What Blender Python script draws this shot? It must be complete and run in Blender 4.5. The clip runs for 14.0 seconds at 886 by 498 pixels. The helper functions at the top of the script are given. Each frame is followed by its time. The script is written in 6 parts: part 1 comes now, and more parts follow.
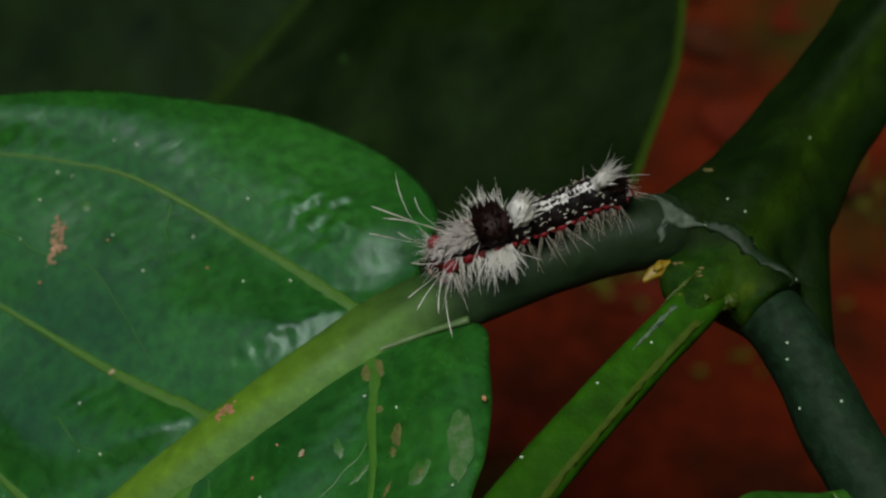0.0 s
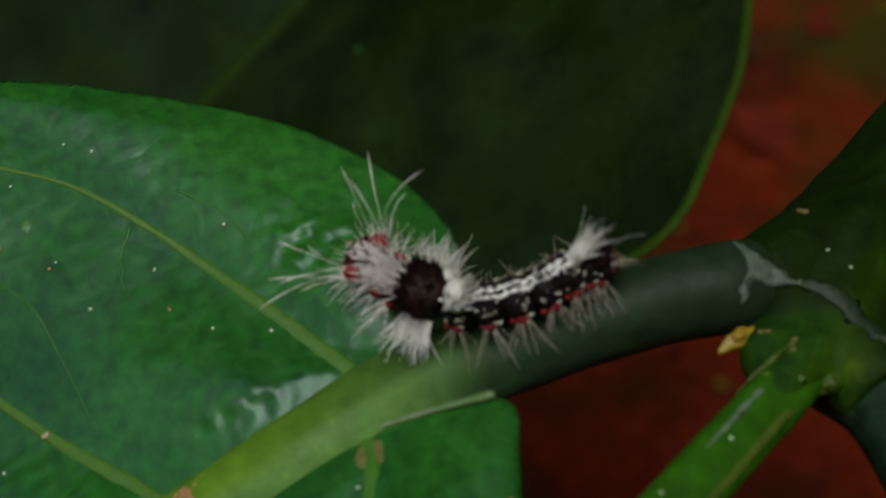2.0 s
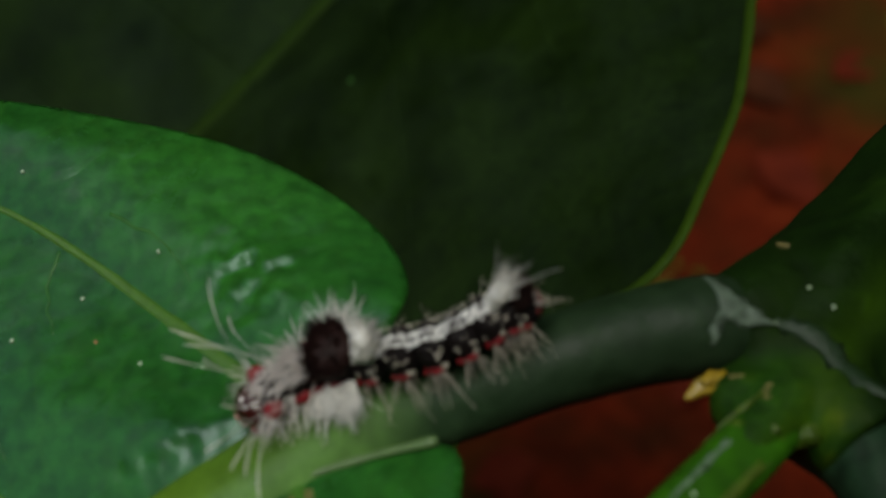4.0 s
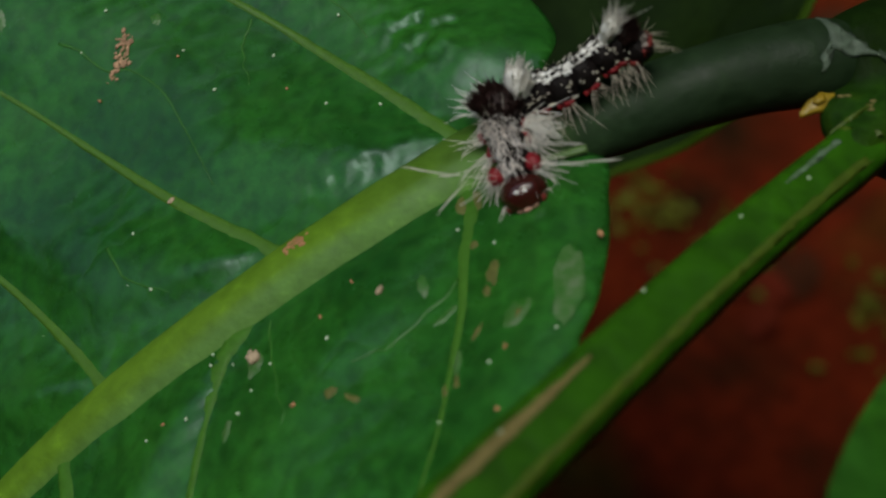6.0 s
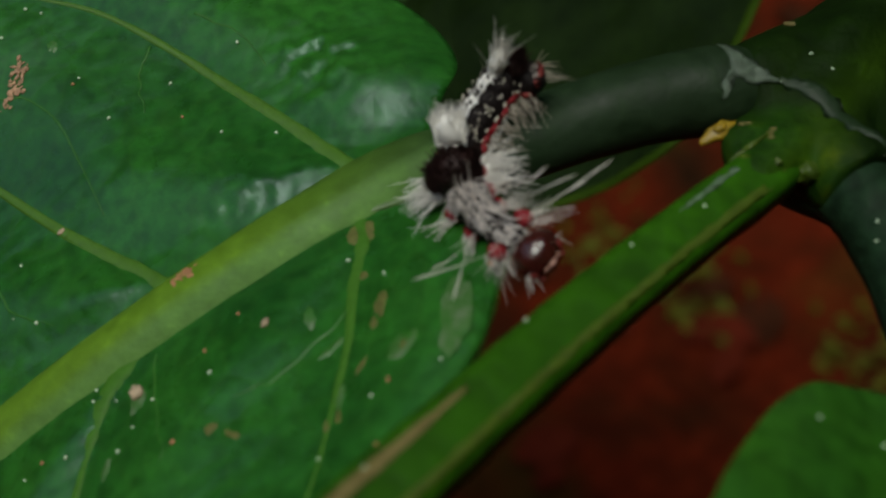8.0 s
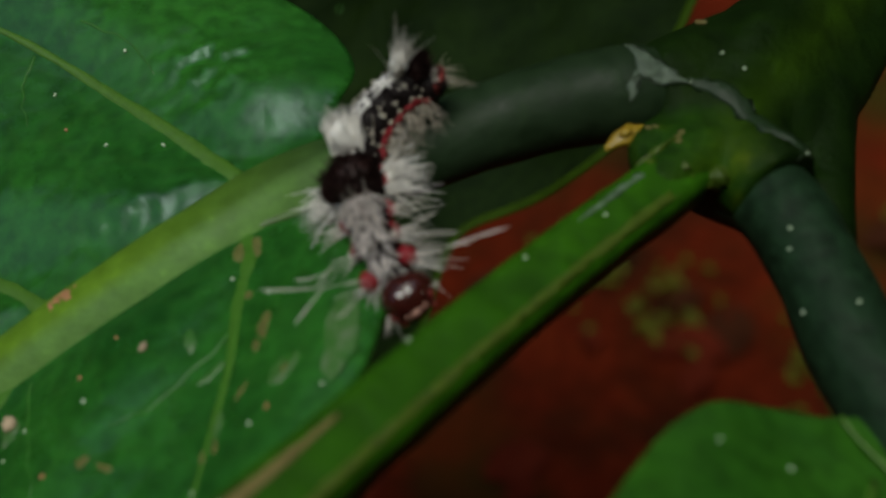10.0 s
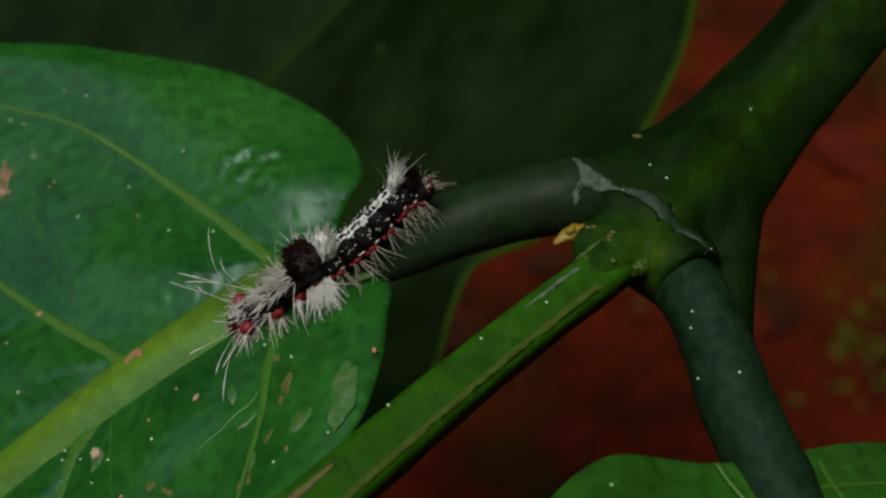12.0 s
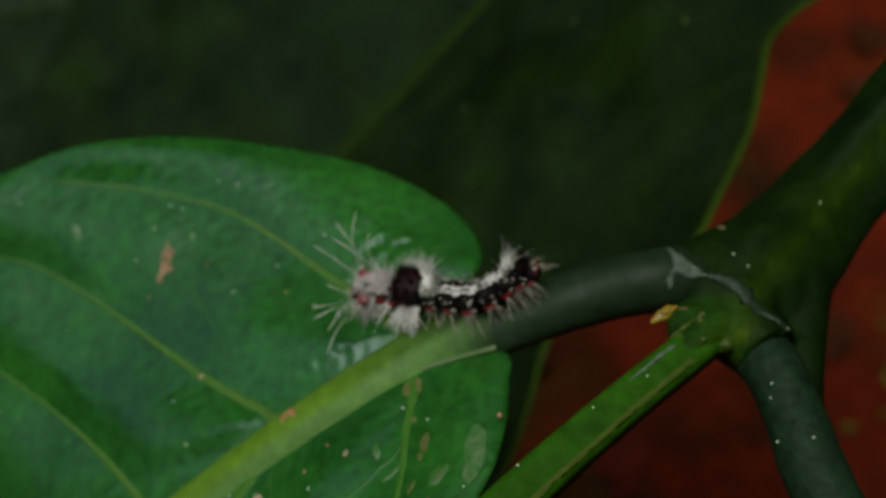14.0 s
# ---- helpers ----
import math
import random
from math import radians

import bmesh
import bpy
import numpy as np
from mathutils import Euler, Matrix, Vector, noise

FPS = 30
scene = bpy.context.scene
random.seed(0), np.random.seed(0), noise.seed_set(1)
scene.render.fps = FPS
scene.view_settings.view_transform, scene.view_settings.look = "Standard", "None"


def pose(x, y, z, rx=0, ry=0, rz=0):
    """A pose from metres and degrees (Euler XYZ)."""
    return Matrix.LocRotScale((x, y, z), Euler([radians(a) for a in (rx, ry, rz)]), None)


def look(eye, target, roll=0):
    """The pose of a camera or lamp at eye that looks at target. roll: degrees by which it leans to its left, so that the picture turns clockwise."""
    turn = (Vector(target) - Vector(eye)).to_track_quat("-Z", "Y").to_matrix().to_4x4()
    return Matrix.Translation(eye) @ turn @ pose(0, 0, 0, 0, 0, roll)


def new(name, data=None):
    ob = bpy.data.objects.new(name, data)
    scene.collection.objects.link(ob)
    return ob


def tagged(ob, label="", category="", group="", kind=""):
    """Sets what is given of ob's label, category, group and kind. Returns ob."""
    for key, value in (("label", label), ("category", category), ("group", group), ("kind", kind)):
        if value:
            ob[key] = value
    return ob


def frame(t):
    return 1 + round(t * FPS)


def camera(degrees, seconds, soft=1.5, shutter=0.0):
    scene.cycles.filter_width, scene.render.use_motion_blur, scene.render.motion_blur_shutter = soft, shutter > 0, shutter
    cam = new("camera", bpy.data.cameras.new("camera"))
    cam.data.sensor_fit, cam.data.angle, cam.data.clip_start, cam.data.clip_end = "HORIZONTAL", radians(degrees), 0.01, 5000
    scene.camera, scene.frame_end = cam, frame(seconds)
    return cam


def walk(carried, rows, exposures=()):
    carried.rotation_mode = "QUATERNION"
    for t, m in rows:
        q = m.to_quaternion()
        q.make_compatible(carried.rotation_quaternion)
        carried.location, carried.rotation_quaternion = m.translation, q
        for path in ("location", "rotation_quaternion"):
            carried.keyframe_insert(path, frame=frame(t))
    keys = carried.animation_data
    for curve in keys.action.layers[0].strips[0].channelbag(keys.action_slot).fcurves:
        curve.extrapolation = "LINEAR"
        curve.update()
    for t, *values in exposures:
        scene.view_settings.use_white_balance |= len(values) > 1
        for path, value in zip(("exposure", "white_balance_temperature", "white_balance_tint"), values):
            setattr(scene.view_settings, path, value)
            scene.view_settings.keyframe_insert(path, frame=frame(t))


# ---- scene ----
cam = camera(36, 14.0, soft=2.2)
PATH = [
    (0.0, pose(0.02350, -0.07682, 0.61468, 40.290, 0.751, -0.206)),
    (0.5, pose(0.01968, -0.07643, 0.60812, 39.872, 0.106, -0.103)),
    (1.0, pose(0.02254, -0.07138, 0.60922, 40.250, 0.575, 0.345)),
    (1.5, pose(0.01884, -0.06406, 0.60486, 40.116, 0.693, 1.563)),
    (2.0, pose(0.02265, -0.05485, 0.59613, 39.878, -0.106, 1.785)),
    (2.5, pose(0.02462, -0.05036, 0.59226, 40.163, 0.024, 2.428)),
    (2.7, pose(0.02646, -0.04768, 0.59072, 40.465, 0.136, 2.620)),
    (4.8, pose(0.02861, -0.05550, 0.58849, 41.935, 0.347, 3.850)),
    (5.0, pose(0.02833, -0.05957, 0.58847, 41.721, 0.652, 4.197)),
    (5.5, pose(0.02392, -0.06936, 0.59131, 40.957, 1.283, 4.770)),
    (6.0, pose(0.02349, -0.07530, 0.58923, 40.454, 2.076, 5.405)),
    (6.5, pose(0.02904, -0.07357, 0.58534, 41.025, 1.139, 4.512)),
    (7.0, pose(0.02947, -0.07453, 0.58762, 41.019, 1.343, 4.499)),
    (7.5, pose(0.02991, -0.07502, 0.59094, 42.141, 1.656, 5.175)),
    (8.0, pose(0.02984, -0.07343, 0.58552, 42.446, 1.265, 4.766)),
    (8.5, pose(0.03083, -0.07263, 0.57967, 42.879, 0.843, 4.004)),
    (9.0, pose(0.03777, -0.06979, 0.57851, 43.053, 0.637, 3.600)),
    (9.2, pose(0.03645, -0.06900, 0.57915, 43.133, 1.030, 3.400)),
    (11.3, pose(0.03552, -0.06880, 0.58319, 42.585, 1.447, 3.494)),
    (11.5, pose(0.03736, -0.07185, 0.59120, 42.209, 1.630, 3.943)),
    (12.0, pose(0.04513, -0.07993, 0.60858, 41.503, 3.324, 5.498)),
    (12.5, pose(0.03580, -0.08286, 0.61493, 41.451, 4.371, 5.783)),
    (13.0, pose(0.03264, -0.08563, 0.62788, 41.498, 4.378, 5.514)),
    (13.5, pose(0.05162, -0.09100, 0.63502, 41.626, 4.939, 6.871)),
    (14.0, pose(0.03982, -0.09002, 0.62994, 42.289, 4.646, 6.862)),
]
walk(cam, PATH, [(0.0, 0.55, 8800, 11), (14.0, 0.55, 8800, 11)])

cam.data.dof.use_dof = True
cam.data.dof.focus_distance = 0.123
cam.data.dof.aperture_fstop = 28.0

# ---- world and light ----
world = bpy.data.worlds.new("sky")
scene.world = world
world.use_nodes = True
wn = world.node_tree
sky = wn.nodes.new("ShaderNodeTexSky")
sky.sky_type = "NISHITA"
sky.sun_disc = False
sky.sun_elevation = radians(74)
sky.sun_rotation = radians(205)
sky.air_density = 1.0
sky.dust_density = 0.7
sky.ozone_density = 2.5
wn.links.new(sky.outputs[0], wn.nodes["Background"].inputs[0])
wn.nodes["Background"].inputs[1].default_value = 0.13
sun_data = bpy.data.lights.new("sun", "SUN")
sun_data.energy = 1.35
sun_data.angle = radians(32)
sun_data.color = (0.74, 0.90, 1.0)
sun = new("sun", sun_data)
sun.matrix_world = look((-0.29, -0.62, 2.88), (0, 0, 0.5))

import collections

from mathutils.bvhtree import BVHTree

MM = 0.001


# ---- materials ----
def shader(name):
    m = bpy.data.materials.new(name)
    m.use_nodes = True
    return m, m.node_tree, m.node_tree.nodes["Principled BSDF"]


def noise_tex(nt, scale, detail=4.0, rough=0.55, vec=None):
    n = nt.nodes.new("ShaderNodeTexNoise")
    n.inputs["Scale"].default_value = scale
    n.inputs["Detail"].default_value = detail
    n.inputs["Roughness"].default_value = rough
    if vec is not None:
        nt.links.new(vec, n.inputs["Vector"])
    return n


def ramp(nt, fac, stops):
    r = nt.nodes.new("ShaderNodeValToRGB")
    while len(r.color_ramp.elements) < len(stops):
        r.color_ramp.elements.new(0.5)
    for e, (p, c) in zip(r.color_ramp.elements, stops):
        e.position, e.color = p, (*c, 1)
    nt.links.new(fac, r.inputs[0])
    return r


def mix(nt, fac, a, b, mode="MIX"):
    m = nt.nodes.new("ShaderNodeMix")
    m.data_type, m.blend_type = "RGBA", mode
    for sock, val in ((m.inputs[0], fac), (m.inputs[6], a), (m.inputs[7], b)):
        if isinstance(val, bpy.types.NodeSocket):
            nt.links.new(val, sock)
        elif isinstance(val, (int, float)):
            sock.default_value = val
        else:
            sock.default_value = (*val, 1)
    return m.outputs[2]


def position(nt):
    return nt.nodes.new("ShaderNodeNewGeometry").outputs["Position"]


def bump(nt, bsdf, height, strength, distance):
    b = nt.nodes.new("ShaderNodeBump")
    b.inputs["Strength"].default_value = strength
    b.inputs["Distance"].default_value = distance
    nt.links.new(height, b.inputs["Height"])
    nt.links.new(b.outputs[0], bsdf.inputs["Normal"])
    return b


def band(nt, value, middle, half):
    """1 in the middle of a band, 0 beyond its half-width."""
    d = nt.nodes.new("ShaderNodeMath")
    d.operation = "SUBTRACT"
    d.inputs[1].default_value = middle
    nt.links.new(value, d.inputs[0])
    e = nt.nodes.new("ShaderNodeMath")
    e.operation = "ABSOLUTE"
    nt.links.new(d.outputs[0], e.inputs[0])
    r = nt.nodes.new("ShaderNodeMapRange")
    r.inputs[1].default_value, r.inputs[2].default_value = half, 0.0
    nt.links.new(e.outputs[0], r.inputs[0])
    return r.outputs[0]


def plain(name, color, rough=0.5, var=0.25, scale=900.0, relief=0.2, spec=0.5, sub=0.0):
    """A mottled surface of one colour."""
    m, nt, b = shader(name)
    n = noise_tex(nt, scale, 5, vec=position(nt))
    big = noise_tex(nt, scale * 0.17, 3, vec=position(nt))
    dark = tuple(c * (1 - var) for c in color)
    light = tuple(min(1, c * (1 + var)) for c in color)
    c1 = ramp(nt, n.outputs[0], [(0.3, dark), (0.7, light)])
    c2 = mix(nt, big.outputs[0], c1.outputs[0], color)
    nt.links.new(c2, b.inputs["Base Color"])
    b.inputs["Roughness"].default_value = rough
    b.inputs["Specular IOR Level"].default_value = spec
    if sub:
        b.inputs["Subsurface Weight"].default_value = sub
        b.inputs["Subsurface Radius"].default_value = (0.001, 0.001, 0.0006)
        b.inputs["Subsurface Scale"].default_value = 0.5
    if relief:
        bump(nt, b, n.outputs[0], relief, 0.0003)
    return m


def leaf_skin(name, deep, mid, pale, rough, net=1.0, translucent=0.2, waxy=0.6):
    """Leaf surface: mottled green, a fine net of pale veinlets, a waxy coat with dull patches."""
    m, nt, b = shader(name)
    pos = position(nt)
    blotch = noise_tex(nt, 55, 4, 0.55, pos)
    fine = noise_tex(nt, 700, 5, 0.6, pos)
    warp = mix(nt, 0.0025, pos, noise_tex(nt, 160, 3, 0.5, pos).outputs[1], "ADD")
    vor = nt.nodes.new("ShaderNodeTexVoronoi")
    vor.feature = "DISTANCE_TO_EDGE"
    vor.inputs["Scale"].default_value = 230
    nt.links.new(warp, vor.inputs["Vector"])
    vor2 = nt.nodes.new("ShaderNodeTexVoronoi")
    vor2.feature = "DISTANCE_TO_EDGE"
    vor2.inputs["Scale"].default_value = 900
    nt.links.new(warp, vor2.inputs["Vector"])
    base = ramp(nt, blotch.outputs[0], [(0.3, deep), (0.68, mid)])
    speck = ramp(nt, fine.outputs[0], [(0.35, (0.66, 0.66, 0.66)), (0.65, (1.22, 1.22, 1.22))])
    col = mix(nt, 1.0, base.outputs[0], speck.outputs[0], "MULTIPLY")
    line = ramp(nt, vor.outputs["Distance"], [(0.0, (1, 1, 1)), (0.035, (0.25, 0.25, 0.25)), (0.09, (0, 0, 0))])
    amount = nt.nodes.new("ShaderNodeMath")
    amount.operation = "MULTIPLY"
    amount.inputs[1].default_value = 0.07 * net
    nt.links.new(line.outputs[0], amount.inputs[0])
    col = mix(nt, amount.outputs[0], col, pale)
    nt.links.new(col, b.inputs["Base Color"])
    wear = noise_tex(nt, 120, 6, 0.65, pos)
    dull = mix(nt, 0.55, wear.outputs[0], noise_tex(nt, 38, 3, 0.5, pos).outputs[0])
    rr = ramp(nt, dull, [(0.36, (rough * 0.75,) * 3), (0.64, (min(1, rough * 2.0),) * 3)])
    nt.links.new(rr.outputs[0], b.inputs["Roughness"])
    b.inputs["Specular IOR Level"].default_value = waxy
    b.inputs["Specular Tint"].default_value = (0.74, 0.94, 1.0, 1.0)
    hsum = nt.nodes.new("ShaderNodeMath")
    hsum.operation = "MULTIPLY_ADD"
    nt.links.new(vor2.outputs["Distance"], hsum.inputs[0])
    hsum.inputs[1].default_value = 0.25
    nt.links.new(ramp(nt, vor.outputs["Distance"], [(0, (0.6, 0.6, 0.6)), (0.25, (1, 1, 1))]).outputs[0], hsum.inputs[2])
    h2 = mix(nt, 0.3, hsum.outputs[0], wear.outputs[0])
    bump(nt, b, h2, 0.22, 0.0005)
    tr = nt.nodes.new("ShaderNodeBsdfTranslucent")
    tr.inputs[0].default_value = (pale[0] * 0.8, pale[1], pale[2] * 0.4, 1)
    ms = nt.nodes.new("ShaderNodeMixShader")
    ms.inputs[0].default_value = translucent
    nt.links.new(b.outputs[0], ms.inputs[1])
    nt.links.new(tr.outputs[0], ms.inputs[2])
    nt.links.new(ms.outputs[0], nt.nodes["Material Output"].inputs[0])
    return m


def blemish_skin():
    """Grey-green scurf broken up by the green beneath it."""
    m, nt, b = shader("spot_grey_green")
    pos = position(nt)
    n = noise_tex(nt, 650, 5, 0.7, pos)
    c = ramp(nt, n.outputs[0], [(0.36, (0.014, 0.130, 0.0125)), (0.5, (0.048, 0.150, 0.036)), (0.64, (0.105, 0.180, 0.085))])
    nt.links.new(c.outputs[0], b.inputs["Base Color"])
    b.inputs["Roughness"].default_value = 0.4
    bump(nt, b, n.outputs[0], 0.3, 0.0003)
    return m


def stem_skin():
    """Olive bark-green with yellow-green flushes about the young node and pale lenticels."""
    m, nt, b = shader("stem_olive")
    pos = position(nt)
    away = nt.nodes.new("ShaderNodeVectorMath")
    away.operation = "DISTANCE"
    away.inputs[1].default_value = (0.0478, 0.0040, 0.5125)
    nt.links.new(pos, away.inputs[0])
    young = nt.nodes.new("ShaderNodeMapRange")
    young.inputs[1].default_value, young.inputs[2].default_value = 0.0062, 0.002
    nt.links.new(away.outputs["Value"], young.inputs[0])
    n = noise_tex(nt, 330, 6, 0.65, pos)
    n2 = noise_tex(nt, 90, 4, 0.6, pos)
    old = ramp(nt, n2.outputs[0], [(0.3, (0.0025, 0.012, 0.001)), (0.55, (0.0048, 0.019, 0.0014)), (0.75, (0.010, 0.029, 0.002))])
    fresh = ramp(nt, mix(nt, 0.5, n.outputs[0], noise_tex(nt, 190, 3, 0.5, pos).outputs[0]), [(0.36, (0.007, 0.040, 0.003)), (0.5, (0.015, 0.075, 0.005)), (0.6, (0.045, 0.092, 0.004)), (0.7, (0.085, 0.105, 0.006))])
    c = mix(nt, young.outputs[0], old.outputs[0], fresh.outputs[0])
    # the lit front facet is put into the colour: a yellow-green band up the stem
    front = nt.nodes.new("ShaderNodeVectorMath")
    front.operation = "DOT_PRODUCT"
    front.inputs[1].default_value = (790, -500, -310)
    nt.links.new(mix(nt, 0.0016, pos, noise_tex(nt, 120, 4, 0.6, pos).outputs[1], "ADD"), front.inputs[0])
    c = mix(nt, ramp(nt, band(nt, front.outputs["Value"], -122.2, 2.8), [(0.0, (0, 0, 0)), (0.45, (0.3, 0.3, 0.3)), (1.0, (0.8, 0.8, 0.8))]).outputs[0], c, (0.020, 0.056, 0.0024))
    grain = ramp(nt, n.outputs[0], [(0.3, (0.6, 0.6, 0.6)), (0.6, (1.1, 1.1, 1.1)), (0.78, (1.9, 1.8, 1.4))])
    nt.links.new(mix(nt, 1.0, c, grain.outputs[0], "MULTIPLY"), b.inputs["Base Color"])
    b.inputs["Roughness"].default_value = 0.62
    b.inputs["Specular IOR Level"].default_value = 0.1
    bump(nt, b, n.outputs[0], 0.8, 0.0006)
    return m


M_LEAF = leaf_skin("leaf_green", (0.0064, 0.092, 0.0150), (0.0180, 0.168, 0.0210), (0.085, 0.26, 0.035), 0.22, waxy=0.52)
M_LEAF_FRESH = leaf_skin("leaf_fresh", (0.0168, 0.115, 0.0105), (0.0294, 0.163, 0.0136), (0.105, 0.273, 0.0525), 0.45, 0.7, waxy=0.25)
# shade on the background leaves is put into this near-black green
M_LEAF_SHADE_DARK = leaf_skin("leaf_shade_dark", (0.0034, 0.0096, 0.0013), (0.0112, 0.0272, 0.0042), (0.040, 0.0828, 0.015), 0.46, 0.4, 0.03, 0.14)
M_VEINLET = plain("veinlet_green", (0.040, 0.150, 0.017), 0.5, 0.3, 1200, 0.3, 0.15)
M_NET = plain("net_green", (0.024, 0.138, 0.018), 0.35, 0.2, 1500, 0.2, 0.5)
M_VEIN = plain("vein_pale", (0.050, 0.150, 0.0170), 0.42, 0.25, 1500, 0.25, 0.4)
M_MARGIN = plain("margin_pale", (0.084, 0.16, 0.0504), 0.4, 0.3, 1800, 0.3, 0.5)
M_EDGE_BACK = plain("margin_olive", (0.022, 0.052, 0.003), 0.6, 0.35, 300, 0.2, 0.1)
M_RIB_BACK = plain("rib_olive", (0.013, 0.034, 0.003), 0.6, 0.3, 300, 0.2, 0.1)
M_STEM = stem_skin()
M_SHOOT = plain("shoot_green", (0.015, 0.088, 0.003), 0.58, 0.65, 420, 0.8, 0.15)
M_RIDGE = plain("shoot_ridge", (0.052, 0.092, 0.007), 0.5, 0.4, 900, 0.3, 0.4)
M_PETIOLE_DARK = plain("petiole_dark", (0.0078, 0.0275, 0.0112), 0.6, 0.9, 700, 0.9, 0.16)
M_SCARLINE = plain("scar_grey", (0.0075, 0.026, 0.0068), 0.55, 0.45, 1400, 0.6, 0.4)
M_STEM_EDGE = plain("stem_edge_olive", (0.024, 0.027, 0.004), 0.6, 0.5, 500, 0.4, 0.3)
M_STIPULE = plain("stipule_grey", (0.072, 0.105, 0.072), 0.6, 0.6, 1400, 0.6, 0.4)
M_BRACT = plain("bract_yellow_green", (0.034, 0.070, 0.004), 0.5, 0.7, 900, 0.4, 0.4, 0.2)
M_BUD = plain("bud_yellow", (0.30, 0.19, 0.016), 0.4, 0.4, 700, 0.6, 0.5, 0.3)
M_SCAR = plain("scar_tan", (0.164, 0.131, 0.0437), 0.7, 0.4, 1500, 0.5, 0.3)
M_RUST = plain("rust_orange", (0.46, 0.22, 0.11), 0.75, 0.5, 1500, 0.8, 0.3)
M_FRASS = plain("frass_brown", (0.46, 0.27, 0.17), 0.8, 0.75, 1500, 0.8, 0.2)
M_CRUMB = plain("crumb_pale", (0.46, 0.34, 0.23), 0.7, 0.5, 1500, 0.6, 0.3)
M_DUST = plain("dust_white", (0.52, 0.66, 0.46), 0.5, 0.2, 3000, 0.3, 0.5)
M_SPOT = blemish_skin()
M_SCURF = plain("scurf_tan", (0.109, 0.118, 0.0294), 0.65, 0.5, 2000, 0.5, 0.3)
M_GLINT = plain("glint_white", (0.10, 0.17, 0.10), 0.5, 0.7, 1800, 0.5, 0.4)
M_BLACK = plain("skin_black", (0.008, 0.005, 0.005), 0.6, 0.5, 2400, 0.5, 0.2)
M_STRIPE = plain("stripe_white", (0.8, 0.78, 0.75), 0.6, 0.2, 2600, 0.4, 0.4)
M_CREAM = plain("dot_cream", (0.72, 0.66, 0.55), 0.6, 0.25, 2600, 0.4, 0.4)
M_RED = plain("wart_red", (0.235, 0.006, 0.012), 0.5, 0.3, 2400, 0.35, 0.5, 0.2)
M_CORAL = plain("skin_coral", (0.24, 0.028, 0.024), 0.5, 0.35, 2400, 0.4, 0.5)


M_LEG = plain("leg_maroon", (0.10, 0.018, 0.014), 0.5, 0.4, 2000, 0.4, 0.4)


def hair_skin(name, color, through_light=0.12):
    """Pale hair that lets light through."""
    m, nt, b = shader(name)
    n = noise_tex(nt, 1500, 3, 0.5, position(nt))
    c = ramp(nt, n.outputs[0], [(0.3, tuple(q * 0.85 for q in color)), (0.7, color)])
    nt.links.new(c.outputs[0], b.inputs["Base Color"])
    b.inputs["Roughness"].default_value = 0.5
    b.inputs["Specular IOR Level"].default_value = 0.3
    tr = nt.nodes.new("ShaderNodeBsdfTranslucent")
    nt.links.new(c.outputs[0], tr.inputs[0])
    ms = nt.nodes.new("ShaderNodeMixShader")
    ms.inputs[0].default_value = through_light
    nt.links.new(b.outputs[0], ms.inputs[1])
    nt.links.new(tr.outputs[0], ms.inputs[2])
    nt.links.new(ms.outputs[0], nt.nodes["Material Output"].inputs[0])
    return m


M_WHITE_HAIR = hair_skin("hair_white", (0.90, 0.84, 0.77))
M_TUFT = hair_skin("hair_pure_white", (0.98, 0.95, 0.90), 0.2)
M_GREY_HAIR = hair_skin("hair_grey", (0.66, 0.58, 0.48))
M_NECK_HAIR = hair_skin("hair_mauve", (0.86, 0.78, 0.74))
M_BROWN_HAIR = plain("hair_brown", (0.020, 0.006, 0.005), 0.6, 0.4, 2000, 0.0, 0.3)
M_HEAD = plain("head_brown", (0.045, 0.008, 0.006), 0.22, 0.4, 1600, 0.25, 0.6)
M_MOUTH = plain("mouth_pink", (0.55, 0.28, 0.22), 0.4, 0.3, 2000, 0.3, 0.5)


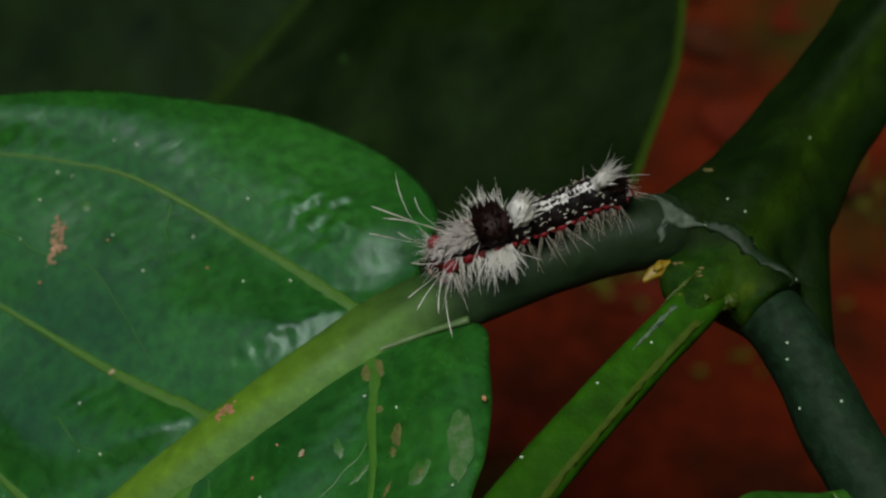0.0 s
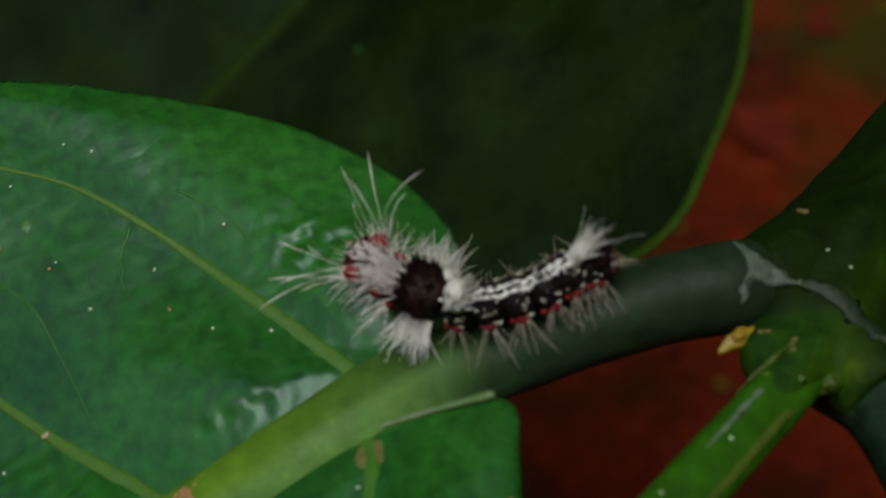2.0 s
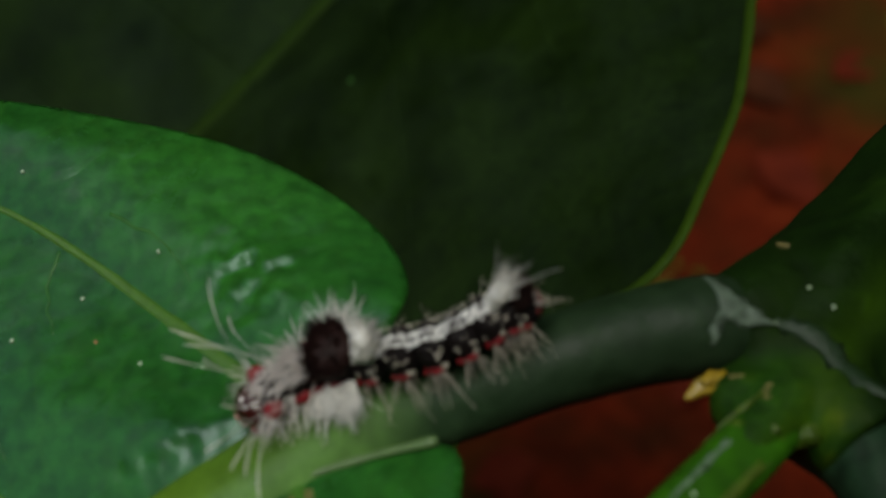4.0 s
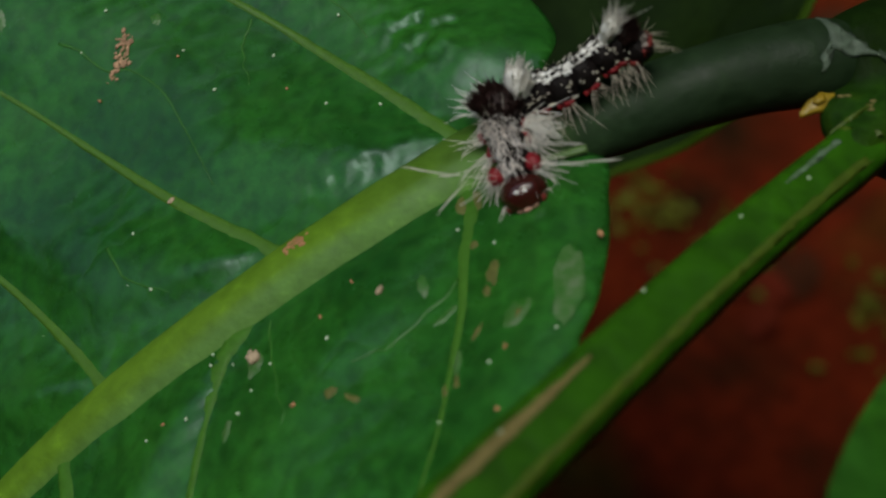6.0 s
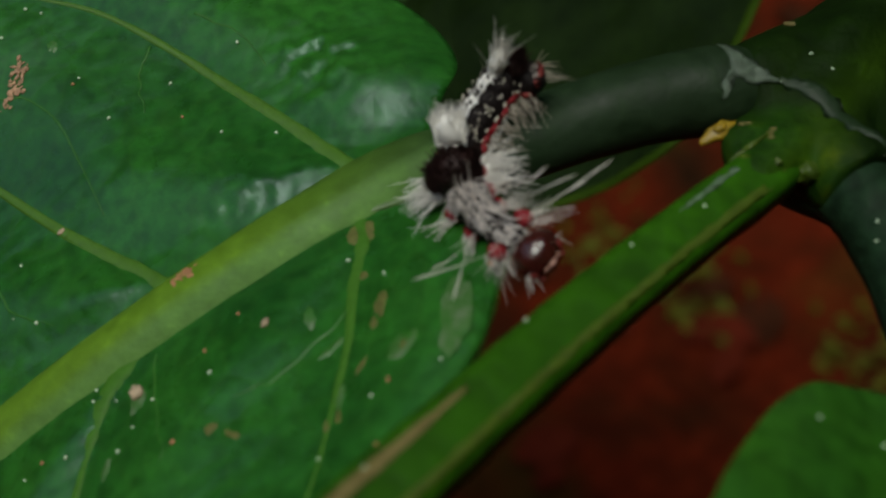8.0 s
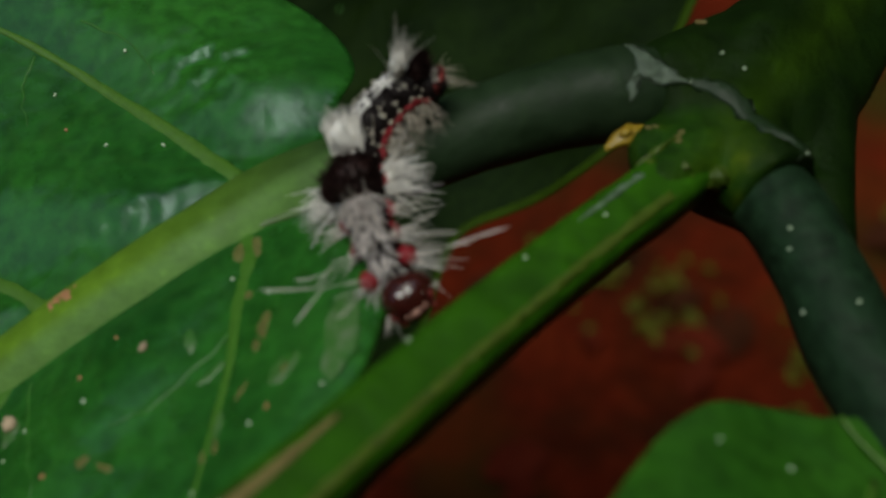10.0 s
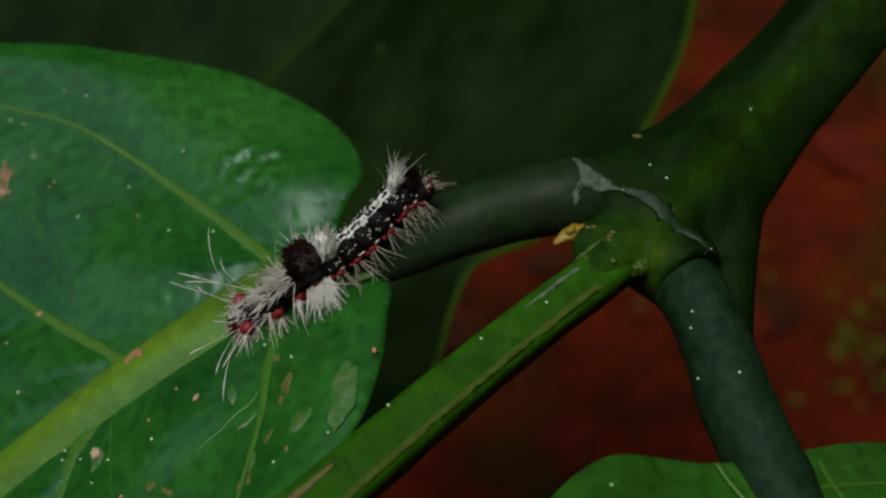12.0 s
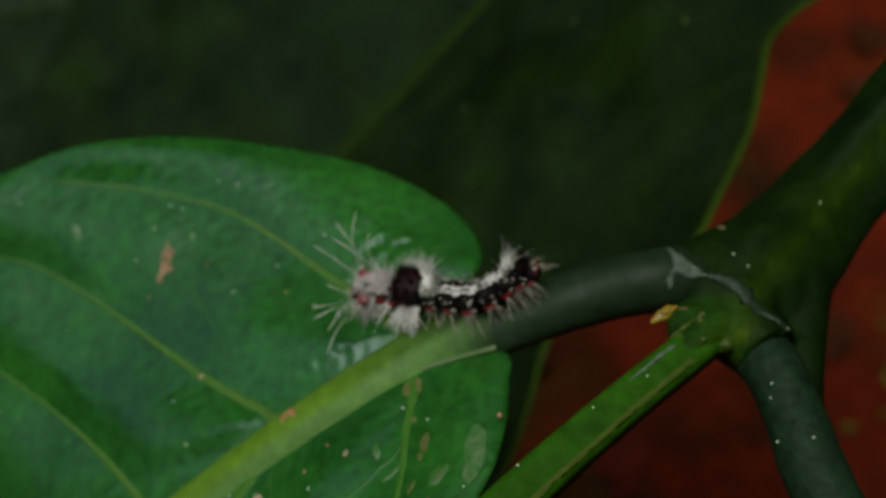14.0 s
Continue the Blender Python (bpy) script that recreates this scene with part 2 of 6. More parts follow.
def petiole_skin():
    """Dark green stalk that turns to yellow-green rib along its length, with pale streaks."""
    m, nt, b = shader("petiole_to_rib")
    pos = position(nt)
    sep = nt.nodes.new("ShaderNodeSeparateXYZ")
    nt.links.new(pos, sep.inputs[0])
    along = nt.nodes.new("ShaderNodeMapRange")
    for i, v in enumerate((0.006, 0.036)):
        along.inputs[i + 1].default_value = v
    nt.links.new(sep.outputs[0], along.inputs[0])
    g = ramp(nt, along.outputs[0], [(0.0, (0.096, 0.215, 0.019)), (0.3, (0.054, 0.132, 0.020)), (0.55, (0.018, 0.046, 0.017)), (0.8, (0.0145, 0.0345, 0.0145)), (1.0, (0.0120, 0.0282, 0.0112))])
    n = noise_tex(nt, 600, 5, 0.6, pos)
    # the rib is yellow-green on one flank and paler grey-green on the other
    across = nt.nodes.new("ShaderNodeVectorMath")
    across.operation = "DOT_PRODUCT"
    across.inputs[1].default_value = (-0.5092, 0.8577, 0.0704)
    nt.links.new(mix(nt, 0.0009, pos, noise_tex(nt, 220, 3, 0.5, pos).outputs[1], "ADD"), across.inputs[0])
    flank = nt.nodes.new("ShaderNodeMapRange")
    flank.inputs[1].default_value, flank.inputs[2].default_value = 0.0311, 0.0298
    nt.links.new(across.outputs["Value"], flank.inputs[0])
    rib = ramp(nt, along.outputs[0], [(0.0, (1, 1, 1)), (0.35, (1, 1, 1)), (0.62, (0, 0, 0))])
    share = mix(nt, 1.0, flank.outputs[0], rib.outputs[0], "MULTIPLY")
    two = mix(nt, share, g.outputs[0], (0.094, 0.220, 0.052))
    s = ramp(nt, n.outputs[0], [(0.3, (0.78, 0.78, 0.78)), (0.62, (1.12, 1.12, 1.1)), (0.8, (1.7, 1.65, 1.5))])
    nt.links.new(mix(nt, 1.0, two, s.outputs[0], "MULTIPLY"), b.inputs["Base Color"])
    scuff = noise_tex(nt, 150, 6, 0.7, pos)
    dull = ramp(nt, scuff.outputs[0], [(0.35, (0.38, 0.38, 0.38)), (0.65, (0.75, 0.75, 0.75))])
    nt.links.new(dull.outputs[0], b.inputs["Roughness"])
    b.inputs["Specular IOR Level"].default_value = 0.16
    bump(nt, b, mix(nt, 0.5, n.outputs[0], scuff.outputs[0]), 0.5, 0.0005)
    return m


M_PETIOLE = petiole_skin()


def soil_skin():
    m, nt, b = shader("red_soil")
    pos = position(nt)
    n1 = noise_tex(nt, 14, 6, 0.6, pos)
    n2 = noise_tex(nt, 90, 6, 0.65, pos)
    n3 = noise_tex(nt, 5, 3, 0.5, pos)
    c = ramp(nt, n1.outputs[0], [(0.3, (0.018, 0.010, 0.004)), (0.43, (0.064, 0.0115, 0.004)), (0.58, (0.126, 0.0140, 0.0048)), (0.8, (0.150, 0.025, 0.007))])
    d = ramp(nt, n2.outputs[0], [(0.3, (0.6, 0.6, 0.6)), (0.7, (1.2, 1.2, 1.2))])
    e = mix(nt, 1.0, c.outputs[0], d.outputs[0], "MULTIPLY")
    moss = ramp(nt, n3.outputs[0], [(0.52, (0, 0, 0)), (0.66, (0.75, 0.75, 0.75))])
    nt.links.new(mix(nt, moss.outputs[0], e, (0.03, 0.035, 0.006)), b.inputs["Base Color"])
    b.inputs["Roughness"].default_value = 0.95
    b.inputs["Specular IOR Level"].default_value = 0.05
    bump(nt, b, n2.outputs[0], 0.4, 0.006)
    return m


M_SOIL = soil_skin()
M_LITTER = plain("litter_red", (0.105, 0.0130, 0.0055), 0.85, 0.6, 60, 0.4, 0.08)
M_LITTER_BROWN = plain("litter_brown", (0.05, 0.0135, 0.0055), 0.85, 0.6, 60, 0.4, 0.08)
M_UNSEEN_HEDGE = plain("unseen_hedge_green", (0.02, 0.04, 0.012), 0.7, 0.6, 25, 0.6, 0.3)
M_WEED = plain("weed_green", (0.085, 0.095, 0.008), 0.7, 0.4, 80, 0.3, 0.2)


# ---- building helpers ----
def thing(name, label, category, group="", kind=""):
    return tagged(new(name), label, category, group, kind)


def part(name, bm, material, parent, label="", smooth=True):
    """Links a bmesh as one mesh object under a thing or a part."""
    me = bpy.data.meshes.new(name)
    for f in bm.faces:
        f.smooth = smooth
    bm.to_mesh(me)
    bm.free()
    me.materials.append(material)
    ob = new(name, me)
    if parent is not None:
        ob.parent = parent
    if label:
        ob["label"] = label
    return ob


def catmull(pts, n):
    """n points on a smooth curve through pts (rows of any width)."""
    p = np.array(pts, float)
    p = np.vstack([2 * p[0] - p[1], p, 2 * p[-1] - p[-2]])
    out = []
    for x in np.linspace(0, len(pts) - 1, n):
        i = min(int(x), len(pts) - 2)
        s = x - i
        a, b, c, d = p[i:i + 4]
        out.append(0.5 * (2 * b + (c - a) * s + (2 * a - 5 * b + 4 * c - d) * s * s + (3 * b - a - 3 * c + d) * s ** 3))
    return np.array(out)


def tube(bm, pts, n=40, sides=20, up=(0, 0, 1), square=0.0, turn=0.0, lumps=0.0, cut=(0.0, 1.0)):
    """A tube along pts, rows of x, y, z, half-width, half-height in millimetres (and squareness, where it changes), or the stretch of it given by cut."""
    rows = catmull(pts, n)
    rings = []
    up = Vector(up)
    for k, row in enumerate(rows):
        if not cut[0] - 1e-6 <= k / (n - 1) <= cut[1] + 1e-6:
            continue
        sq = row[5] if len(row) > 5 else square
        c = Vector(row[:3])
        t = Vector(rows[min(k + 1, n - 1)][:3]) - Vector(rows[max(k - 1, 0)][:3])
        t.normalize()
        side = t.cross(up).normalized()
        top = side.cross(t).normalized()
        ring = []
        for j in range(sides):
            a = 2 * math.pi * j / sides
            ca, sa = math.cos(a), math.sin(a)
            e = 2 + 6 * sq
            r = 1 / (abs(ca) ** e + abs(sa) ** e) ** (1 / e)
            x, y = r * math.cos(a + turn), r * math.sin(a + turn)
            p = c + side * x * row[3] + top * y * row[4]
            if lumps:
                p += (p - c).normalized() * lumps * noise.noise(p * 0.35)
            ring.append(bm.verts.new(p * MM))
        rings.append(ring)
    for a, b in zip(rings, rings[1:]):
        for j in range(sides):
            bm.faces.new((a[j], a[(j + 1) % sides], b[(j + 1) % sides], b[j]))
    if cut[0] == 0.0:
        bm.faces.new(rings[0][::-1])
    if cut[1] == 1.0:
        bm.faces.new(rings[-1])
    return bm


def blob(bm, centre, radii, m=None, lumps=0.0, freq=0.5, seg=20, rings=12, seed=0.0):
    """A lumpy ellipsoid in millimetres."""
    made = bmesh.ops.create_uvsphere(bm, u_segments=seg, v_segments=rings, radius=1.0)
    for v in made["verts"]:
        p = Vector(v.co)
        k = 1 + lumps * noise.noise(p * freq * 4 + Vector((seed, seed * 1.7, 0)))
        q = Vector((p.x * radii[0], p.y * radii[1], p.z * radii[2])) * k
        if m is not None:
            q = m @ q
        v.co = (q + Vector(centre)) * MM
    return bm


class Sheet:
    """A leaf's own axes: U along the rib, V across, N up from the blade; and its curved surface."""

    def __init__(self, origin, u, n, rise):
        self.o, self.n = Vector(origin), Vector(n).normalized()
        self.u = (Vector(u) - self.n * Vector(u).dot(self.n)).normalized()
        self.v = self.n.cross(self.u)
        self.rise = rise

    def at(self, u, v, lift=0.0):
        return self.o + self.u * u + self.v * v + self.n * (self.rise(u, v) + lift)

    def normal(self, u, v):
        e = 0.3
        a = self.at(u + e, v) - self.at(u - e, v)
        b = self.at(u, v + e) - self.at(u, v - e)
        return a.cross(b).normalized()


def blade(sheet, outline, centre, material, parent, rings=80, spokes=300, thick=0.45, name="blade", curl=0.0):
    """A leaf blade: rings that shrink from the margin to a point inside."""
    closed = outline + [outline[0]]
    rim = catmull(closed, spokes + 1)[:-1]
    bm = bmesh.new()
    layers = []
    for k in range(rings):
        s = 1 - (k / rings) ** 1.15
        layer = []
        for (u, v) in rim:
            uu, vv = centre[0] + (u - centre[0]) * s, centre[1] + (v - centre[1]) * s
            drop = -curl * max(0.0, s - 0.93) ** 2 * 200
            layer.append(bm.verts.new(sheet.at(uu, vv, drop) * MM))
        layers.append(layer)
    for a, b in zip(layers, layers[1:]):
        for j in range(spokes):
            i = (j + 1) % spokes
            bm.faces.new((a[j], a[i], b[i], b[j]))
    tip = bm.verts.new(sheet.at(*centre) * MM)
    for j in range(spokes):
        bm.faces.new((layers[-1][j], layers[-1][(j + 1) % spokes], tip))
    bmesh.ops.recalc_face_normals(bm, faces=bm.faces)
    if sum(f.normal.dot(sheet.n) for f in bm.faces) < 0:
        bmesh.ops.reverse_faces(bm, faces=bm.faces)
    ob = part(name, bm, material, parent)
    mod = ob.modifiers.new("thickness", "SOLIDIFY")
    mod.thickness, mod.offset = thick * MM, -1
    return ob


def fine_blade(sheet, outline, material, parent, cell=0.4, thick=0.45, curl=0.7, spokes=440):
    """A leaf blade on an even grid whose border follows the outline and bends down a little."""
    rim = catmull(outline + [outline[0]], spokes + 1)[:-1]
    lo = rim.min(axis=0) - cell
    nu, nv = (int(k) for k in np.ceil((rim.max(axis=0) - lo) / cell) + 1)
    iu, iv = np.meshgrid(np.arange(nu), np.arange(nv), indexing="ij")
    mu, mv = lo[0] + (iu + 0.5) * cell, lo[1] + (iv + 0.5) * cell
    inside = np.zeros(mu.shape, bool)
    for (a, b), (c, d) in zip(rim, np.roll(rim, -1, axis=0)):
        if b != d:
            inside ^= ((b > mv) != (d > mv)) & (mu < (c - a) * (mv - b) / (d - b) + a)
    cells = np.argwhere(inside)
    corner = {}
    count = collections.Counter()
    for i, j in cells:
        for q in ((i, j), (i + 1, j), (i + 1, j + 1), (i, j + 1)):
            corner.setdefault(q, len(corner))
            count[q] += 1
    keys = list(corner)
    uv = lo + np.array(keys, float) * cell
    # distance to the margin, and the nearest spot on it
    a, step = rim, np.roll(rim, -1, axis=0) - rim
    dist, spot = np.zeros(len(uv)), np.zeros((len(uv), 2))
    for k in range(0, len(uv), 4000):
        p = uv[k:k + 4000, None, :]
        t = np.clip(((p - a) * step).sum(2) / np.maximum((step * step).sum(1), 1e-9), 0, 1)
        q = a + t[..., None] * step
        d = np.linalg.norm(p - q, axis=2)
        best = d.argmin(1)
        dist[k:k + 4000] = d[np.arange(len(best)), best]
        spot[k:k + 4000] = q[np.arange(len(best)), best]
    border = np.array([count[q] < 4 for q in keys])
    uv[border] = spot[border]
    dist[border] = 0
    verts = [sheet.at(u, v, -curl * max(0.0, 1 - d / 3.5) ** 2) * MM for (u, v), d in zip(uv.tolist(), dist.tolist())]
    faces = [(corner[i, j], corner[i + 1, j], corner[i + 1, j + 1], corner[i, j + 1]) for i, j in cells.tolist()]
    me = bpy.data.meshes.new("blade")
    me.from_pydata(verts, [], faces)
    me.update()
    if sum(me.polygons[k].normal.dot(sheet.n) for k in range(0, len(faces), 50)) < 0:
        me.flip_normals()
    me.shade_smooth()
    me.materials.append(material)
    ob = new("blade", me)
    ob.parent = parent
    mod = ob.modifiers.new("thickness", "SOLIDIFY")
    mod.thickness, mod.offset = thick * MM, -1
    return ob


def vein(sheet, uv, r0, r1, material, parent, name="vein", n=36, lift=0.0, sides=10, power=1.0):
    rows = catmull(uv, n)
    pts = []
    for k, (u, v) in enumerate(rows):
        s = k / (n - 1)
        r = r1 + (r0 - r1) * (1 - s) ** power
        r *= 1 + 0.25 * noise.noise(Vector((u * 0.8, v * 0.8, r0)))
        h = min(r * 0.7, 0.3)
        pts.append((*sheet.at(u, v, lift * min(1.0, h / 0.25)), r, h))
    bm = bmesh.new()
    tube(bm, pts, n, sides, sheet.n)
    return part(name, bm, material, parent)


# ---- ground ----
GROUND = 0.0


def ground_z(x, y):
    return GROUND + 0.012 * noise.noise(Vector((x * 9, y * 9, 0))) + 0.003 * noise.noise(Vector((x * 30, y * 30, 3)))


def build_ground():
    bm = bmesh.new()
    n, size = 100, 2.4
    grid = [[None] * (n + 1) for _ in range(n + 1)]
    for i in range(n + 1):
        for j in range(n + 1):
            x, y = (i / n - 0.5) * size, (j / n - 0.5) * size + 0.35
            z = ground_z(x, y)
            edge = max(abs(i / n - 0.5), abs(j / n - 0.5)) * 2
            grid[i][j] = bm.verts.new((x, y, GROUND + (z - GROUND) * min(1, (1 - edge) * 8)))
    for i in range(n):
        for j in range(n):
            bm.faces.new((grid[i][j], grid[i + 1][j], grid[i + 1][j + 1], grid[i][j + 1]))
    # the sheet goes on flat to the horizon
    rim = [grid[i][0] for i in range(n)] + [grid[n][j] for j in range(n)] + [grid[n - i][n] for i in range(n)] + [grid[0][n - j] for j in range(n)]
    far = [bm.verts.new(((v.co.x) * 300, (v.co.y - 0.35) * 300, GROUND)) for v in rim]
    for k in range(len(rim)):
        q = (k + 1) % len(rim)
        bm.faces.new((rim[q], rim[k], far[k], far[q]))
    bmesh.ops.recalc_face_normals(bm, faces=bm.faces)
    tagged(part("ground", bm, M_SOIL, None), "red-brown bare soil with mossy patches", "ground", kind="structure")


def build_unseen_hedge():
    """Dense dark shrubs, unseen, added all round to shape the sky light: a ragged mass under a skin of leaves."""
    bm = bmesh.new()
    n, rows = 120, 18

    def spot(a, s, out=0.0):
        p = Vector((math.cos(a) * 4, math.sin(a) * 4, s * 8))
        d = 1.35 - 0.12 * math.sin(math.pi * s) + 0.14 * noise.noise(p) + 0.08 * noise.noise(p * 4) + out
        # low where the leaf sheen needs sky, high where reflections should stay dark
        open_side = max(0.0, math.cos(a - radians(186))) ** 2.5
        top = 2.6 - 1.85 * open_side + 1.3 * max(0.0, math.cos(a - radians(110))) ** 2 + (0.5 - 0.38 * open_side) * noise.noise(Vector((math.cos(a) * 2, math.sin(a) * 2, 5))) + 0.15 * noise.noise(p * 2.5)
        return Vector((d * math.cos(a), 0.1 + d * math.sin(a), GROUND - 0.05 + s * (top + 0.15)))

    sides = []
    for out in (0.0, 0.45):
        last = None
        for r in range(rows + 1):
            s = r / rows
            belly = out * (1 - 0.9 * s ** 3) + (0.15 * math.sin(math.pi * s) if out else 0)
            ring = [bm.verts.new(spot(2 * math.pi * j / n, s, belly)) for j in range(n)]
            if last:
                for j in range(n):
                    bm.faces.new((last[j], last[(j + 1) % n], ring[(j + 1) % n], ring[j]))
            last = ring
        sides.append(last)
    for j in range(n):
        bm.faces.new((sides[0][j], sides[0][(j + 1) % n], sides[1][(j + 1) % n], sides[1][j]))
    bmesh.ops.recalc_face_normals(bm, faces=bm.faces)
    rng = random.Random(31)
    for k in range(7000):
        a, s, outer = rng.uniform(0, 2 * math.pi), rng.uniform(0.02, 1) ** 0.8, rng.random() < 0.6
        p = spot(a, s, (0.45 * (1 - 0.9 * s ** 3) + 0.15 * math.sin(math.pi * s)) if outer else 0.0)
        m = Matrix.Translation(p) @ Euler((rng.uniform(-0.9, 0.9), rng.uniform(-0.9, 0.9), rng.uniform(0, 6.3))).to_matrix().to_4x4()
        size = rng.uniform(0.05, 0.11)
        q = [bm.verts.new(m @ Vector(c) * 1.0) for c in ((-size, 0, 0), (-0.2 * size, -0.38 * size, 0.12 * size), (size, 0, 0), (-0.2 * size, 0.38 * size, 0.12 * size))]
        bm.faces.new((q[0], q[1], q[2]))
        bm.faces.new((q[0], q[2], q[3]))
    tagged(part("backdrop", bm, M_UNSEEN_HEDGE, None), "dense dark green shrubs, unseen, added to shape the sky light", "shrubs", kind="structure")


def litter_leaf(bm, x, y, size, turn, tilt, seed):
    m = Matrix.Translation((x, y, ground_z(x, y) + 0.003)) @ Euler((tilt, tilt * 0.6, turn)).to_matrix().to_4x4()
    rows = []
    for i in range(7):
        u = i / 6
        w = size * 0.32 * math.sin(math.pi * min(1, u * 0.96 + 0.03)) ** 0.8
        rows.append([bm.verts.new(m @ Vector((size * (u - 0.5), s * w, abs(s) * w * 0.3 + 0.06 * size * math.sin(u * 3 + seed)))) for s in (-1, -0.5, 0, 0.5, 1)])
    for a, b in zip(rows, rows[1:]):
        for j in range(4):
            bm.faces.new((a[j], a[j + 1], b[j + 1], b[j]))


def build_litter():
    rng = random.Random(5)
    for name, mat, count, lab in (("red_leaf_litter", M_LITTER, 70, "fallen red dry leaves on the soil"), ("brown_leaf_litter", M_LITTER_BROWN, 80, "fallen brown dry leaves on the soil")):
        bm = bmesh.new()
        for k in range(count):
            litter_leaf(bm, rng.uniform(-0.55, 0.7), rng.uniform(0.1, 1.0), rng.uniform(0.02, 0.05), rng.uniform(0, 6.3), rng.uniform(-0.2, 0.2), rng.uniform(0, 9))
        tagged(part(name, bm, mat, None), lab, "leaf litter", kind="stuff")
    bm = bmesh.new()
    for x, y in ((0.27, 0.50), (0.31, 0.68), (0.07, 0.46), (0.12, 0.43), (0.20, 0.40), (0.10, 0.68)):
        for k in range(46):
            litter_leaf(bm, x + rng.gauss(0, 0.014), y + rng.gauss(0, 0.020), rng.uniform(0.004, 0.009), rng.uniform(0, 6.3), rng.uniform(-0.6, 0.6), rng.uniform(0, 9))
    tagged(part("seedling_weeds", bm, M_WEED, None), "small yellow-green weeds sprouting from the soil", "weeds", kind="stuff")


# ---- the large leaf ----
def vein_shift(v):
    v = abs(v)
    return 0.25 * v + 0.0045 * v * v


FIRST = {(0, 1): [(2.8, 3.4), (5.0, 10), (8.1, 18.0), (11.1, 25.3), (14.8, 32.4), (19.0, 37.3), (24.6, 42.8), (33, 49.5)],
         (1, 1): [(21.0, 3.4), (26.6, 13.6), (31.7, 24.3), (36.4, 34.1), (41.1, 42), (47, 48)],
         (0, -1): [(4.0, -1.5), (4.6, -5.1), (6.7, -9.0), (8.6, -13.4), (11.1, -17.4), (14.6, -22.6), (20, -29)],
         (1, -1): [(25.3, -2.5), (28.4, -3.9), (30.6, -6.5), (32.9, -9.8), (38.5, -18), (45, -28), (53, -38)]}


def vein_line(k, sgn):
    """The course of side vein k on the wider (1) or narrower (-1) half, rows of u, v."""
    u0 = 2.5 + (18.3 if sgn > 0 else 21.5) * k
    top = (50, 50, 46, 40, 30, 18)[k] if sgn > 0 else (24, 42, 42, 36, 28, 14)[k]
    return FIRST.get((k, sgn), [(u0 + vein_shift(v), sgn * v) for v in np.linspace(2, top, 7)])


def vein_table():
    """Where each vein runs, for every half millimetre away from the rib."""
    away = np.arange(0, 62, 0.5)
    table = {}
    for sgn in (1, -1):
        rows = []
        for k in range(6):
            uv = np.array(vein_line(k, sgn))
            far = uv[-1, 0] + (away - abs(uv[-1, 1])) * 0.75
            rows.append(np.where(away > abs(uv[-1, 1]), far, np.interp(away, np.abs(uv[:, 1]), uv[:, 0])))
        rows = [rows[0] - 17] + rows + [rows[5] + 20, rows[5] + 40]
        table[sgn] = np.array(rows).T.tolist()
    return table


VEINS = vein_table()


def swell(u, v):
    """0 on a side vein, 1 on the crest between two; steeper towards the outer vein."""
    row = VEINS[1 if v > 0 else -1][min(int(abs(v) * 2), 123)]
    for a, b in zip(row, row[1:]):
        if a <= u < b:
            p = ((u - a) / (b - a)) ** (0.42 + 0.83 * min(1.0, max(0.0, abs(v) - 4) / 10))
            return math.sin(math.pi * p) ** (1.3 + (1.8 * math.exp(-((v - 4) / 3.5) ** 2) if v > 0 else 0.0))
    return 0.0


def rise_large(u, v):
    """Curved blade that swells between its side veins."""
    uu, vv = min(max(u, -14), 60), max(min(v, 58), -40)
    h = -2.196 + 0.1908 * uu - 0.1217 * vv - 0.00469 * uu * uu + 0.00219 * uu * vv + 0.00405 * vv * vv
    h += (u - uu) * (-0.37)
    near = math.sin(min(1.0, max(0.0, (abs(v) - 2.4) / (3.6 if v > 0 else 9.0))) * math.pi / 2)
    h += (0.9 + (0.2 if v > 0 else 0.5) * math.exp(-(v / 16) ** 2)) * near * swell(u, v)
    h += 0.2 * noise.noise(Vector((u * 0.13, v * 0.13, 1.0))) + 0.03 * noise.noise(Vector((u * 0.40, v * 0.40, 4.0))) + 0.005 * noise.noise(Vector((u * 1.1, v * 1.1, 14.0)))
    # short wrinkles along the rib
    if v > 0:
        h += math.exp(-((v - 5) / 2.6) ** 2) * (0.3 + 0.7 * math.exp(-((u - 8) / 5) ** 2)) * (0.16 * noise.noise(Vector((u * 0.5, v * 0.35, 12.0))) + 0.26 * noise.noise(Vector((u * 0.9, v * 0.8, 2.0))) + 0.12 * noise.noise(Vector((u * 1.9, v * 1.9, 5.0))))
        # the blade tips up beside the stalk
        s = min(1.0, max(0.0, (v - 2.5) / 7.0))
        h += 1.1 * s * s * (3 - 2 * s) * math.exp(-((u + 2.5) / 4.5) ** 2) * math.exp(-(max(0.0, v - 9.5) / 6) ** 2)
    # crumpled patch by the base
    d = math.hypot(u + 1.2, v - 14.8)
    h += math.exp(-(d / 4.6) ** 2) * (0.85 * noise.noise(Vector((u * 0.33, v * 0.42, 9.0))) + 0.55 * noise.noise(Vector((u * 0.9, v * 0.8, 6.0))))
    return h


LARGE = Sheet((16.4, 4.36, 510.18), (-0.8001, -0.4417, -0.4059), (-0.317, -0.263, 0.9112), rise_large)
# V must point to the wider half
if LARGE.v.dot(Vector((-0.5092, 0.8577, 0.0704))) < 0:
    LARGE.v = -LARGE.v


